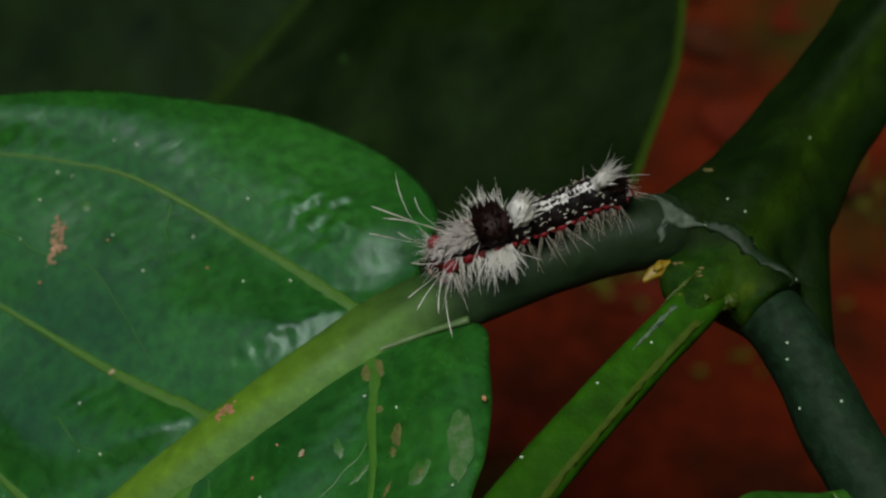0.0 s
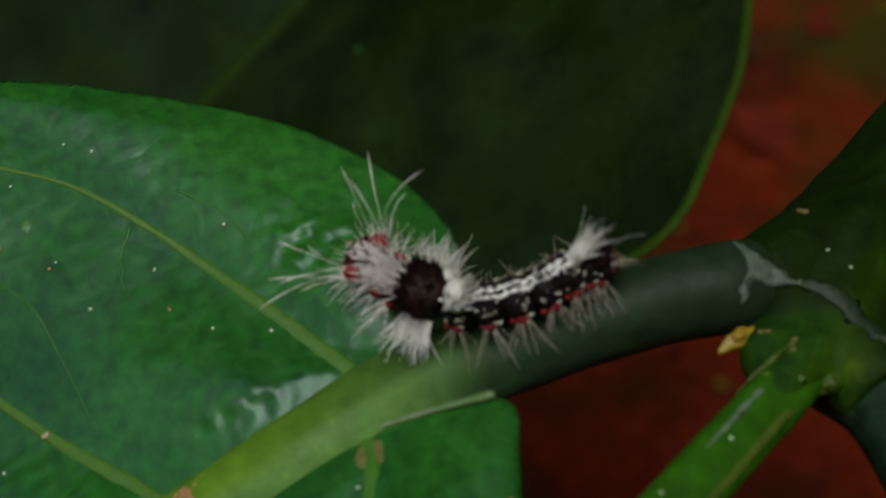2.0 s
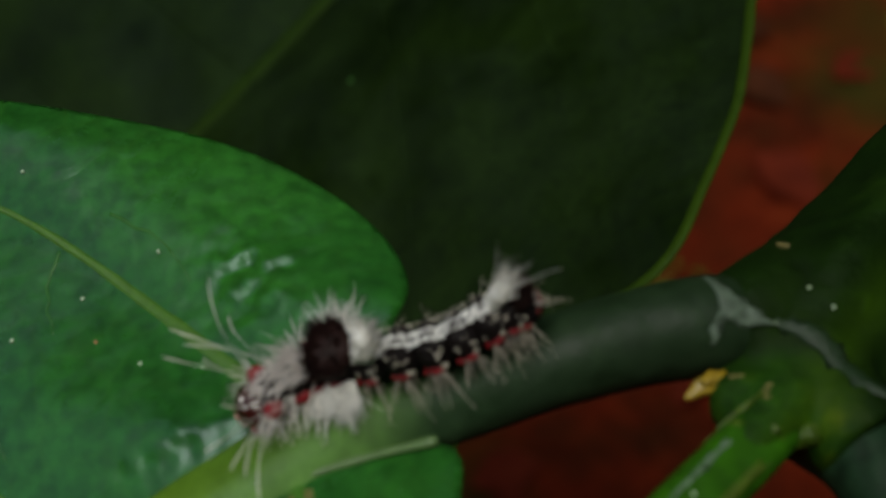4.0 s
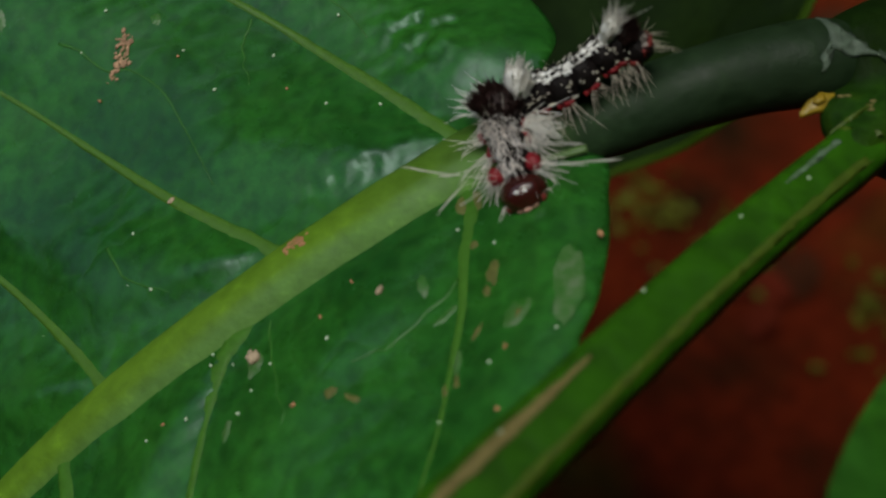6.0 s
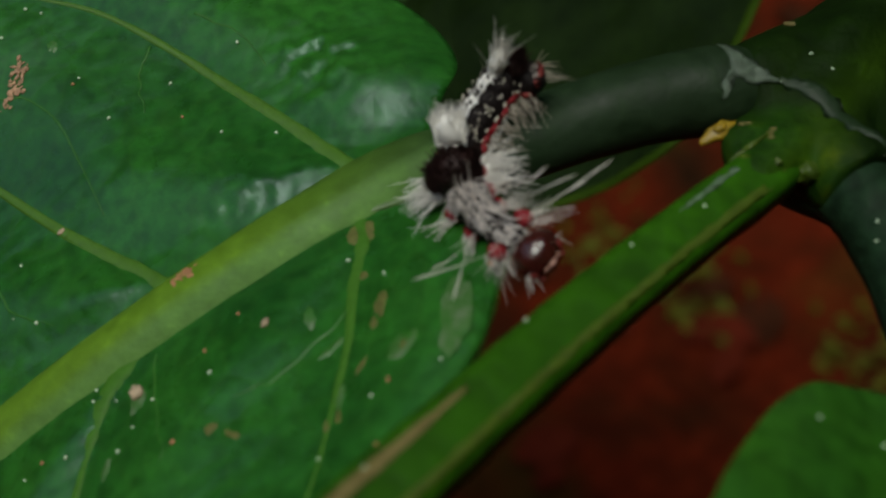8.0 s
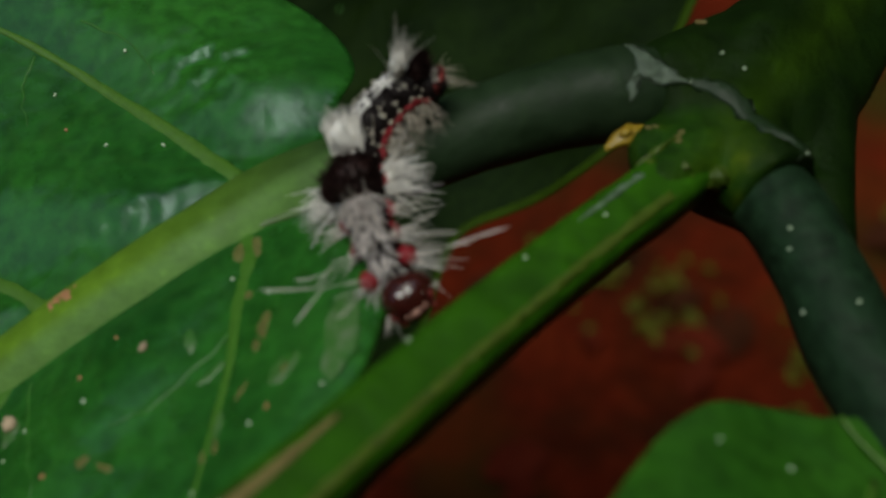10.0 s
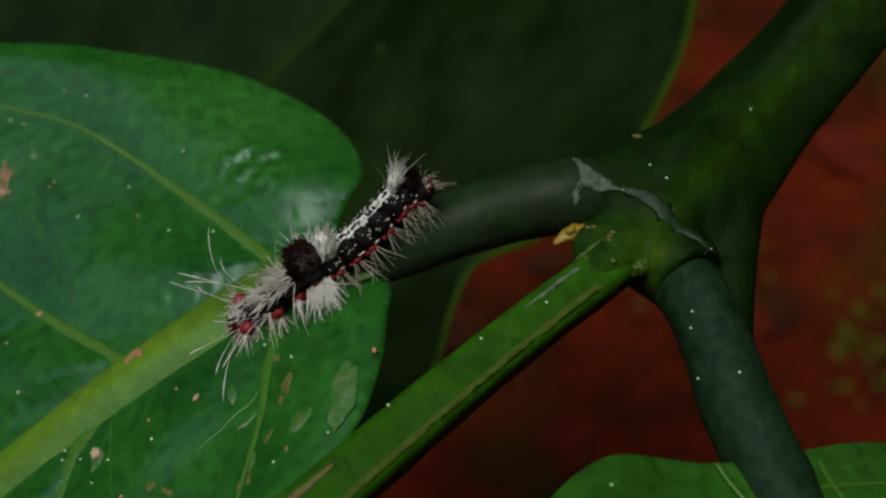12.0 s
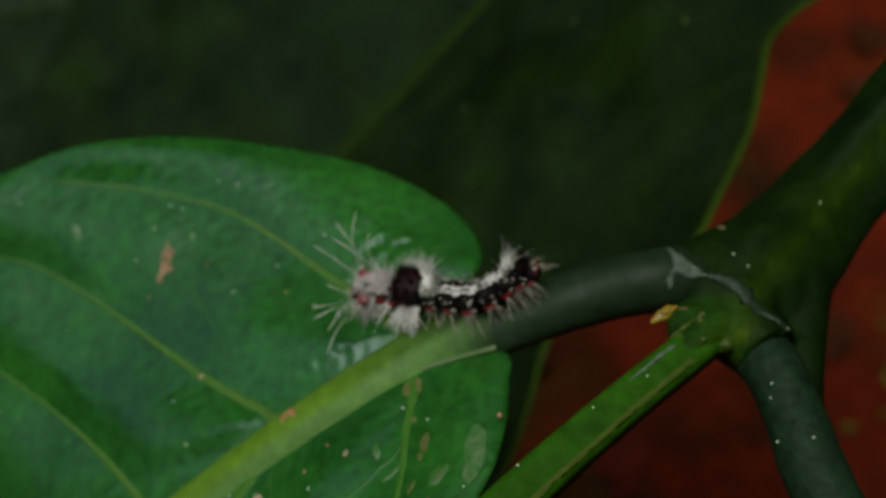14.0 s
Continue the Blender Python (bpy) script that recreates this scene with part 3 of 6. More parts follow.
LARGE_RIM = [(-5, 3.5), (-9.3, 7), (-10.2, 12), (-9, 18), (-6, 24.5), (-2, 30), (4, 36), (11, 42), (19, 47.3), (28, 51.5), (39, 55.3),
             (55, 58), (75, 54), (95, 44), (115, 28), (133, 9), (140, 0), (130, -12), (112, -28), (92, -40), (70, -46), (48, -46), (30, -42),
             (17, -36), (8, -29.5), (2.8, -22.6), (-0.3, -19.5), (-3.3, -15.2), (-5.4, -11), (-6.9, -7.8), (-6, -5.6), (-3, -3)]


def on_blade(u, v, rim):
    """Whether a spot lies inside a leaf's outline, clear of the margin."""
    for du, dv in ((0, 0), (1.6, 0), (-1.6, 0), (0, 1.6), (0, -1.6)):
        inside = False
        for (a, b), (c, d) in zip(rim, rim[1:] + rim[:1]):
            if (b > v + dv) != (d > v + dv) and u + du < (c - a) * (v + dv - b) / (d - b) + a:
                inside = not inside
        if not inside:
            return False
    return True


def build_large_leaf():
    leaf = thing("large_leaf", "broad glossy deep green leaf with pale ribs and rust-coloured specks", "leaf")
    fine_blade(LARGE, LARGE_RIM, M_LEAF, leaf)
    stalk = [(52, 15.0, 508.0, 1.5, 1.5, 0), (48.0, 13.8, 510.5, 2.6, 2.6, 0), (44.2, 12.6, 511.8, 3.65, 3.65, 0), (38.4, 11.2, 511.6, 3.5, 3.5, 0), (32, 9.5, 510.3, 3.4, 3.2, 0), (25, 7.3, 508.7, 3.4, 2.9, 0.02)]
    for u in (0, 8, 18, 30, 45, 65, 90, 115, 136):
        k = 1 - u / 145
        stalk.append((*LARGE.at(u, -0.5 + 0.04 * max(0, u - 22), -0.9), 0.3 + 3.1 * k ** 0.8, 0.3 + 1.9 * k, 0.1))
    bm = bmesh.new()
    tube(bm, stalk, 131, 28, LARGE.n, 0, math.pi / 4, 0.06, (0, 58 / 130))
    part("petiole", bm, M_PETIOLE, leaf, "thick dark green leaf stalk")
    bm = bmesh.new()
    tube(bm, stalk, 131, 28, LARGE.n, 0, math.pi / 4, 0.06, (58 / 130, 1))
    part("midrib", bm, M_PETIOLE, leaf, "raised yellow-green midrib")
    for k in range(6):
        for sgn in (1, -1):
            uv = vein_line(k, sgn)
            uv = [(uv[0][0] - 0.55 * (abs(uv[0][1]) - 0.8), sgn * 0.8)] + uv
            vein(LARGE, uv, (1.25 if sgn > 0 else 1.4) - 0.06 * k, 0.22, M_VEIN if sgn > 0 else M_VEINLET, leaf, "vein", 48, -0.15 if sgn > 0 else -0.2, 12, 2.2 if sgn > 0 else 1.4)
    for uv in ([(12.2, 26), (14.5, 23.5), (15.2, 19.5)], [(8, -11), (14, -13), (18, -12.5)], [(23.3, -3.6), (24.2, -8.5), (25.1, -13.9)], [(7.2, 26.4), (4.7, 22.0), (4.0, 17.3)],
               [(29, 35), (27.6, 32.1), (26.7, 29.5), (24.6, 27.8), (22.3, 22.4), (22.7, 17.0), (22.5, 12.1)], [(34, 13), (33.2, 8.5), (30.5, 5.2)]):
        uv = [(u + 0.5 * noise.noise(Vector((u, v, 3.3))), v + 0.5 * noise.noise(Vector((u, v, 7.7)))) for u, v in catmull(uv, 9)]
        vein(LARGE, uv, 0.15, 0.06, M_NET, leaf, "veinlet", 40, -0.06, 8)
    vein(LARGE, [(15, -1.6), (10, -1.7), (4.7, -2.3), (-0.8, -3.8), (-6.2, -5.9)], 0.25, 0.36, M_MARGIN, leaf, "rolled_margin", 40, 0.08)
    for u, v, a, b, turn in ((0.9, -17.2, 1.25, 3.3, 0.42), (5.2, -17.3, 1.0, 1.5, 0.9), (10.5, -9.8, 0.5, 1.2, 0.3), (10.0, -13.4, 0.3, 1.4, 1.3), (30.1, -10.4, 0.5, 1.0, 0.6), (25.8, -6.6, 0.8, 1.2, 0.7), (10.9, -17.9, 0.45, 1.3, 0.5), (33.5, 41, 0.8, 1.5, 0.3), (20.0, 31.5, 0.5, 0.8, 0.2)):
        bm = bmesh.new()
        patch(bm, LARGE, u, v, a, b, 0.035, u * 3.1, turn)
        part("pale_patch", bm, M_SPOT, leaf, "dull grey-green blemish on the blade")
    for u, v, a, b, turn in ((5.3, -12.4, 0.6, 1.3, 0.5), (5.5, -8.6, 0.4, 0.5, 0.0), (8.6, -16.6, 0.3, 0.9, 1.0), (5.1, -17.4, 0.3, 0.5, 0.9), (4.2, -4.6, 1.2, 1.3, 0.3), (11.6, -19.4, 0.3, 0.7, 0.4), (20.6, -14.0, 0.6, 0.5, 0.0), (19.2, -15.6, 0.3, 0.9, -0.6), (12.7, -19.6, 0.3, 0.6, 0.5), (6.4, -13.6, 0.35, 0.6, 0.2)):
        bm = bmesh.new()
        patch(bm, LARGE, u, v, a, b, 0.045, u * 2.3, turn)
        part("scurf", bm, M_SCURF, leaf, "tan scurfy blotch on the blade")


def patch(bm, sheet, u, v, a, b, lift, seed, turn=0.0):
    """A flat uneven spot that lies on a blade."""
    n = 40
    top, low = [], []
    for j in range(n):
        t = 2 * math.pi * j / n
        k = 1 + 0.4 * noise.noise(Vector((math.cos(t) * 1.3 + seed, math.sin(t) * 1.3, seed))) + 0.22 * noise.noise(Vector((math.cos(t) * 4 + seed, math.sin(t) * 4, seed)))
        x, y = a * k * math.cos(t), b * k * math.sin(t)
        x, y = x * math.cos(turn) - y * math.sin(turn), x * math.sin(turn) + y * math.cos(turn)
        top.append(bm.verts.new(sheet.at(u + x * 0.8, v + y * 0.8, lift) * MM))
        low.append(bm.verts.new(sheet.at(u + x, v + y, -0.05) * MM))
    c = bm.verts.new(sheet.at(u, v, lift * 1.2) * MM)
    for j in range(n):
        i = (j + 1) % n
        bm.faces.new((low[j], low[i], top[i], top[j]))
        bm.faces.new((top[j], top[i], c))


def crumb(name, label, category, sheet, u, v, size, mat, group="", flat=0.5, lumps=0.5, count=1, seed=1, lift=0.0, long=1.0):
    """Loose grains that lie on a blade, one thing."""
    rng = random.Random(seed)
    bm = bmesh.new()
    for k in range(count):
        du, dv = (0, 0) if k == 0 else (rng.gauss(0, size * 0.8), rng.gauss(0, size * 0.8 * long))
        r = size * (1 if k == 0 else rng.uniform(0.3, 0.8))
        m = Matrix.Rotation(rng.uniform(0, 6), 3, "Z")
        p = sheet.at(u + du, v + dv, r * flat * 0.5 + lift)
        q = sheet.n.to_track_quat("Z", "Y").to_matrix()
        blob(bm, p, (r, r * rng.uniform(0.55, 0.95), r * flat), q @ m, lumps, 0.5, 10, 7, seed + k)
    return tagged(part(name, bm, mat, None), label, category, group)


def build_crumbs():
    rib = surface_of([ob for ob in bpy.data.objects if ob.name.startswith("midrib") and ob.parent and ob.parent.name == "large_leaf"])
    bm = bmesh.new()
    crust = random.Random(3)
    for _ in range(48):
        turn, away = crust.uniform(0, 6.3), crust.uniform(0.1, 1.0)
        q, up, _, _ = rib.find_nearest(LARGE.at(18.1 + 1.4 * away * math.cos(turn), 1.4 + 1.0 * away * math.sin(turn), 1.2) * MM)
        m = up.to_track_quat("Z", "Y").to_matrix() @ Matrix.Rotation(crust.uniform(0, 6), 3, "Z")
        r = crust.uniform(0.12, 0.3)
        blob(bm, q / MM, (r, r * 0.6, 0.07), m, 0.9, 0.6, 10, 7, crust.uniform(0, 50))
    tagged(part("rust_scale", bm, M_RUST, None), "crusty orange scale stuck on the leaf midrib", "leaf spot")
    crumb("scale_ring", "small pinkish round scale on a leaf vein", "leaf spot", LARGE, 26.7, 13.6, 0.42, M_CRUMB, "", 0.35, 0.3, 2, 4, 0.1)
    bm = bmesh.new()
    crust = random.Random(5)
    for u, v, r in ((23.3, 31.4, 0.5), (23.8, 30.8, 0.6), (24.0, 30.1, 0.45), (24.5, 29.4, 0.55), (24.9, 29.0, 0.6), (25.5, 28.7, 0.5), (26.2, 28.2, 0.35), (24.9, 30.0, 0.35), (23.0, 30.6, 0.35)):
        for _ in range(9):
            q = r * crust.uniform(0.25, 0.6)
            m = LARGE.n.to_track_quat("Z", "Y").to_matrix() @ Matrix.Rotation(crust.uniform(0, 6), 3, "Z")
            blob(bm, LARGE.at(u + crust.gauss(0, r * 0.55), v + crust.gauss(0, r * 0.55), 0.03), (q, q * crust.uniform(0.5, 1.0), 0.08), m, 0.9, 0.6, 10, 7, crust.uniform(0, 50))
    tagged(part("frass_streak", bm, M_FRASS, None), "flaky orange-brown streak of dried frass on the leaf", "leaf spot")
    crumb("husk", "pale pink seed husk lying on the leaf", "husk", LARGE, 13.6, -8.2, 0.42, M_CRUMB, "", 0.5, 0.5, 2, 7, 0.1)
    crumb("husk", "pale grey lump of dried sap on the leaf", "husk", LARGE, 25.6, -5.9, 0.6, M_CRUMB, "", 0.5, 0.5, 3, 8, 0.1)
    crumb("scale_ring", "small tan scale at the leaf edge", "leaf spot", LARGE, -3.2, -14.5, 0.35, M_RUST, "", 0.5, 0.4, 1, 9, 0.1)
    rng = random.Random(21)
    pale = [(27.7, 32.5), (23.7, 35.0), (20.6, 36.9), (19.5, 35.6), (13.5, 35.9), (11.7, 33.9), (18.3, 20.7), (12.2, 21.1), (10.2, 12.9), (5.2, 21.0), (6.2, 9.9), (31.1, 12.8), (31.6, 6.4), (28.9, -2.9), (29.4, -3.8),
            (27.6, -5.0), (33.0, -7.1), (37.1, -6.3), (26.8, -8.7), (28.6, -9.8), (19.0, -9.5), (6.0, -6.5), (4.0, -9.8), (3.2, -20.5), (24.4, -7.7), (8.7, -19.9), (19.1, 26.5)]
    rust = [(28.4, 27.1), (19.8, 26.2), (35.1, -6.1), (9.7, -24.1), (7.1, -19.6), (18.9, -7.0), (15.4, -5.5), (12.6, 16.8), (23.7, -13.0)]
    while len(pale) < 46:
        u, v = rng.uniform(-4, 55), rng.uniform(-30, 50)
        if abs(v) > 4 and (u > 31 or v > 37 or v < -21):
            pale.append((u, v))
    for k, (u, v) in enumerate([p for p in pale if on_blade(*p, LARGE_RIM)]):
        r = rng.uniform(0.13, 0.2) if k < 27 else rng.uniform(0.08, 0.16)
        crumb("dust_grain", "tiny white grain of dust on the leaf", "dust grain", LARGE, u, v, r, M_DUST, "grains on the leaf", 0.8, 0.2, 1, k, 0.02)
    for k, (u, v) in enumerate(rust):
        crumb("rust_grain", "tiny rust-coloured grain on the leaf", "dust grain", LARGE, u, v, rng.uniform(0.15, 0.26), M_RUST, "grains on the leaf", 0.6, 0.4, 1, k + 200, 0.02)


# ---- the stem, its node and the other leaves ----
TRUNK = [(50, 9.5, 508.2, 4.0, 4.0), (53.6, 15.2, 508.8, 6.4, 5.0), (57.5, 21.6, 508.0, 6.0, 5.0), (61.6, 28.2, 507.6, 5.4, 4.9), (66, 33.5, 509.2, 5.1, 4.8), (70.5, 38.6, 512.2, 5.0, 4.8), (77, 46, 517, 5.0, 4.8),
         (86, 57, 523, 5.0, 4.8), (104, 80, 532, 5.0, 4.8), (140, 125, 535, 5.2, 5.0), (185, 180, 500, 5.5, 5.5), (215, 215, 380, 6.0, 6.0), (228, 228, -10, 6.5, 6.5)]


def build_stem():
    stem = thing("plant_stem", "green plant stem with a swollen node and torn grey stipules", "stem")
    bm = bmesh.new()
    tube(bm, TRUNK, 130, 36, (-0.13, -0.73, 0.67), 0.8, -0.35, lumps=0.2)
    blob(bm, (50.4, 11.0, 509.6), (5.6, 6.4, 4.5), Matrix.Rotation(radians(-20), 3, "Z"), 0.16, 0.5, 48, 32, 2.0)
    tube(bm, [(51, 10, 510, 3.4, 3.2), (48.7, 6.8, 511.0, 2.9, 2.7), (46.8, 4.2, 511.3, 2.4, 2.35), (44.9, 1.6, 511.7, 1.9, 1.9)], 16, 24, (0, 0, 1))
    tube(bm, [(50.5, 10, 509, 3.9, 3.8), (53.2, 6.0, 509.8, 3.95, 3.9), (54.5, 4.0, 509.8, 3.8, 3.75)], 14, 24, (0, 0, 1))
    tube(bm, [(58.4, 17, 507.5, 4.4, 4.2), (58.6, 10.5, 506.8, 3.1, 3.1), (58.5, 4, 506, 2.5, 2.5), (59.2, -2, 504.8, 1.6, 1.6)], 20, 24, (0, 0, 1))
    blob(bm, (45.9, 6.3, 511.3), (2.5, 3.3, 2.0), None, 0.15, 0.5, 32, 22, 7.0)
    blob(bm, (49.2, 14.6, 509.9), (4.6, 4.6, 4.6), None, 0.1, 0.5, 36, 24, 5.0)
    tube(bm, [(44.9, 12.8, 511.6, 3.75, 3.75), (46.6, 13.4, 511.2, 4.2, 4.15), (50.5, 16.6, 510.2, 4.7, 4.4), (55.0, 21.0, 509.0, 4.6, 4.4)], 20, 24, (0, 0, 1))
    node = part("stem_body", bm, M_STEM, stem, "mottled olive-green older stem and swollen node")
    mod = node.modifiers.new("blend", "REMESH")
    mod.mode, mod.voxel_size = "VOXEL", 0.45 * MM
    mod.use_smooth_shade = True
    mod = node.modifiers.new("soften", "SMOOTH")
    mod.factor, mod.iterations = 0.6, 8
    bm = bmesh.new()
    shoot = [(50.5, 9.5, 508.4, 1.5, 1.5), (46.6, 4.2, 511.0, 1.9, 1.9), (38.6, -5.5, 512.4, 2.0, 2.0), (30.7, -15.7, 513.6, 2.1, 2.1), (22.0, -28.0, 515.4, 2.25, 2.2), (13, -41, 517.4, 2.3, 2.2), (-5, -66, 521, 2.3, 2.2)]
    body = [(x + 0.33 * min(1, k), y - 0.29 * min(1, k), z - 0.24 * min(1, k), a + 0.3 * min(1, k), b + 0.2 * min(1, k)) for k, (x, y, z, a, b) in enumerate(shoot)]
    tube(bm, body, 90, 32, (-0.32, -0.26, 0.91), 0.55, 0.35, 0.12)
    part("shoot", bm, M_SHOOT, stem, "bright green four-sided young shoot")
    return stem, shoot


def surface_of(objects):
    """A tree of the finished surfaces of some objects, to lay small scales on them."""
    graph = bpy.context.evaluated_depsgraph_get()
    verts, faces = [], []
    for ob in objects:
        done = ob.evaluated_get(graph)
        me = done.to_mesh()
        start = len(verts)
        verts += [ob.matrix_world @ v.co for v in me.vertices]
        faces += [[start + k for k in f.vertices] for f in me.polygons]
        done.to_mesh_clear()
    return BVHTree.FromPolygons(verts, faces)


def strip(bm, rows, width_dir, thick, rag=0.3, n=18, skin=None):
    """A scale: rows of x, y, z, half-width in millimetres; laid on a skin where one is given."""
    pts = catmull(rows, n)
    w = Vector(width_dir).normalized()
    last = None
    for k, r in enumerate(pts):
        c = Vector(r[:3])
        t = (Vector(pts[min(k + 1, n - 1)][:3]) - Vector(pts[max(k - 1, 0)][:3])).normalized()
        face = t.cross(w).normalized()
        ring = []
        for s, h in ((-1, 0), (-0.5, 0.6), (0, 0.9), (0.5, 0.6), (1, 0), (0.5, -0.6), (0, -0.5), (-0.5, -0.6)):
            j = rag * noise.noise(c * 1.15 + Vector((s * 3, h, 0))) * min(1.0, r[3] * 1.6)
            if skin is None:
                p = (c + w * (s * r[3] + j) + face * (h * thick + 0.12 * (1 - s * s)) + face * j * 0.7) * MM
            else:
                q, up, _, _ = skin.find_nearest((c + w * (s * r[3] + j)) * MM)
                p = q + up * (max(h, 0) * thick + abs(j) * 0.4 + (0.06 if h > 0 else -0.1)) * MM
            ring.append(bm.verts.new(p))
        if last:
            for q in range(8):
                bm.faces.new((last[q], last[(q + 1) % 8], ring[(q + 1) % 8], ring[q]))
        else:
            bm.faces.new(ring[::-1])
        last = ring
    bm.faces.new(last)
    bmesh.ops.recalc_face_normals(bm, faces=bm.faces)


def build_node_details(stem, shoot, skin):
    nrm = Vector((-0.32, -0.26, 0.91))
    bm = bmesh.new()
    strip(bm, [(43.2, 14.6, 515.5, 0.12), (43.8, 13.6, 515.6, 0.4), (44.5, 12.5, 515.4, 0.75), (45.3, 11.5, 515.0, 1.15), (46.4, 10.9, 514.8, 0.9), (48.1, 10.7, 514.5, 0.15)], (0.75, 0.62, 0.2), 0.3, 0.3, 34, skin)
    part("stipule", bm, M_STIPULE, stem, "torn dry grey stipule")
    bm = bmesh.new()
    strip(bm, [(44.9, 12.4, 515.3, 0.3), (44.0, 10.6, 514.8, 0.6), (43.6, 9.4, 513.7, 0.2)], (0.75, 0.4, 0.2), 0.25, 0.6, 18, skin)
    part("stipule", bm, M_STIPULE, stem, "torn dry grey stipule")
    bm = bmesh.new()
    strip(bm, [(48.0, 11.4, 514.2, 0.3), (50.0, 10.6, 514.0, 0.9), (52.2, 8.8, 513.7, 1.1), (53.8, 6.8, 513.1, 0.9), (55.4, 5.6, 512.8, 0.7), (57.6, 5.3, 511.9, 0.3)], (0.3, 0.85, 0.3), 0.08, 0.6, 40, skin)
    part("stipule_scar", bm, M_SCARLINE, stem, "pale grey line round the node")
    bm = bmesh.new()
    strip(bm, [(49.4, 18.1, 512.6, 0.2), (49.7, 18.0, 512.8, 0.35), (50.0, 17.9, 512.9, 0.2)], (0.2, 0.9, 0.3), 0.2, 0.5, 18, skin)
    part("bark_flake", bm, M_SCAR, stem, "dry brown flake")
    bm = bmesh.new()
    strip(bm, [(44.9, 7.9, 512.2, 0.35), (44.1, 7.4, 512.4, 0.6), (43.3, 6.95, 512.4, 0.8), (42.5, 6.5, 512.2, 0.68), (41.8, 6.1, 511.8, 0.2)], (-0.1, 0.85, 0.5), 0.6)
    blob(bm, (43.3, 7.0, 512.7), (0.6, 0.4, 0.36), Matrix.Rotation(0.5, 3, "Z"), 0.5, 0.9, 14, 10, 2.0)
    part("bud", bm, M_BUD, stem, "pointed yellow bud")
    bm = bmesh.new()
    p = skin.find_nearest(Vector((49.9, 3.4, 511.6)) * MM)[0] / MM
    blob(bm, p, (1.2, 0.85, 0.8), Matrix.Rotation(0.6, 3, "Z"), 0.6, 0.6, 18, 12, 4.0)
    part("bract", bm, M_BRACT, stem, "yellow-green fleshy lobe below the node")
    bm = bmesh.new()
    strip(bm, [(42.9, 2.4, 511.6, 0.12), (44.2, 2.6, 512.2, 0.42), (45.6, 2.8, 512.8, 0.55), (47.6, 2.8, 513.2, 0.25)], (0.3, 0.85, 0.3), 0.4, 0.5, 30, skin)
    part("bract", bm, M_RIDGE, stem, "yellow-green skirt of the node over the shoot")
    bm = bmesh.new()
    strip(bm, [(46.8, 5.6, 513.9, 0.1), (45.6, 4.6, 513.4, 0.22), (44.3, 3.4, 512.6, 0.24), (43.0, 2.4, 511.6, 0.08)], (0.7, -0.6, 0.2), 0.25, 0.5, 26, skin)
    part("ridge", bm, M_RIDGE, stem, "tan ridge down the node")
    for k, (x, y, z) in enumerate(((44.7, 7.3, 513.9), (45.3, 7.3, 514.0), (46.8, 5.8, 514.2), (47.1, 6.3, 514.3), (46.9, 5.2, 514.0))):
        bm = bmesh.new()
        p = skin.find_nearest(Vector((x, y, z)) * MM)[0] / MM
        blob(bm, p, (0.32, 0.16, 0.14), None, 0.6, 0.6, 10, 7, k)
        part("bark_flake", bm, M_SCAR, stem, "dry tan flake")
    # brownish edge along the older stem
    bm = bmesh.new()
    tube(bm, [(x + 0.79 * w * 0.98, y - 0.42 * w * 0.98 - 0.4, z - 0.31 * w * 0.98 + 0.4, 0.55, 0.55) for x, y, z, w, _ in TRUNK[3:10]], 60, 10, nrm, lumps=0.3)
    part("ridge", bm, M_STEM_EDGE, stem, "olive-brown ridge along the older stem")
    # yellow edge of the shoot
    side = Vector((0.543, -0.654, 0.528))
    bm = bmesh.new()
    edge = []
    for r in shoot[1:]:
        p = Vector(r[:3]) + side * (r[3] * 1.33)
        edge.append((*p, 0.3))
    strip(bm, edge, (0.66, -0.58, -0.48), 0.16, 0.35, 110, skin)
    part("ridge", bm, M_RIDGE, stem, "yellowish ridge along the shoot")
    bm = bmesh.new()
    strip(bm, [(25.5, -22.6, 516.7, 0.15), (22.3, -27.2, 517.5, 0.4), (18.5, -32.6, 518.3, 0.45), (14.5, -38.2, 519.2, 0.15)], (0.75, -0.6, 0.3), 0.06, 0.3, 30, skin)
    part("scar", bm, M_SCAR, stem, "long tan scar on the shoot")
    # the shoot's wet highlight, laid on as a pale coloured streak
    bm = bmesh.new()
    strip(bm, [(44.2, 1.5, 513.4, 0.2), (42.9, 0.0, 513.8, 0.26), (41.4, -1.8, 514.0, 0.2), (39.6, -4.0, 514.2, 0.06)], (0.7, -0.6, 0.3), 0.05, 0.6, 44, skin)
    part("bloom", bm, M_GLINT, stem, "whitish painted highlight on the shoot")


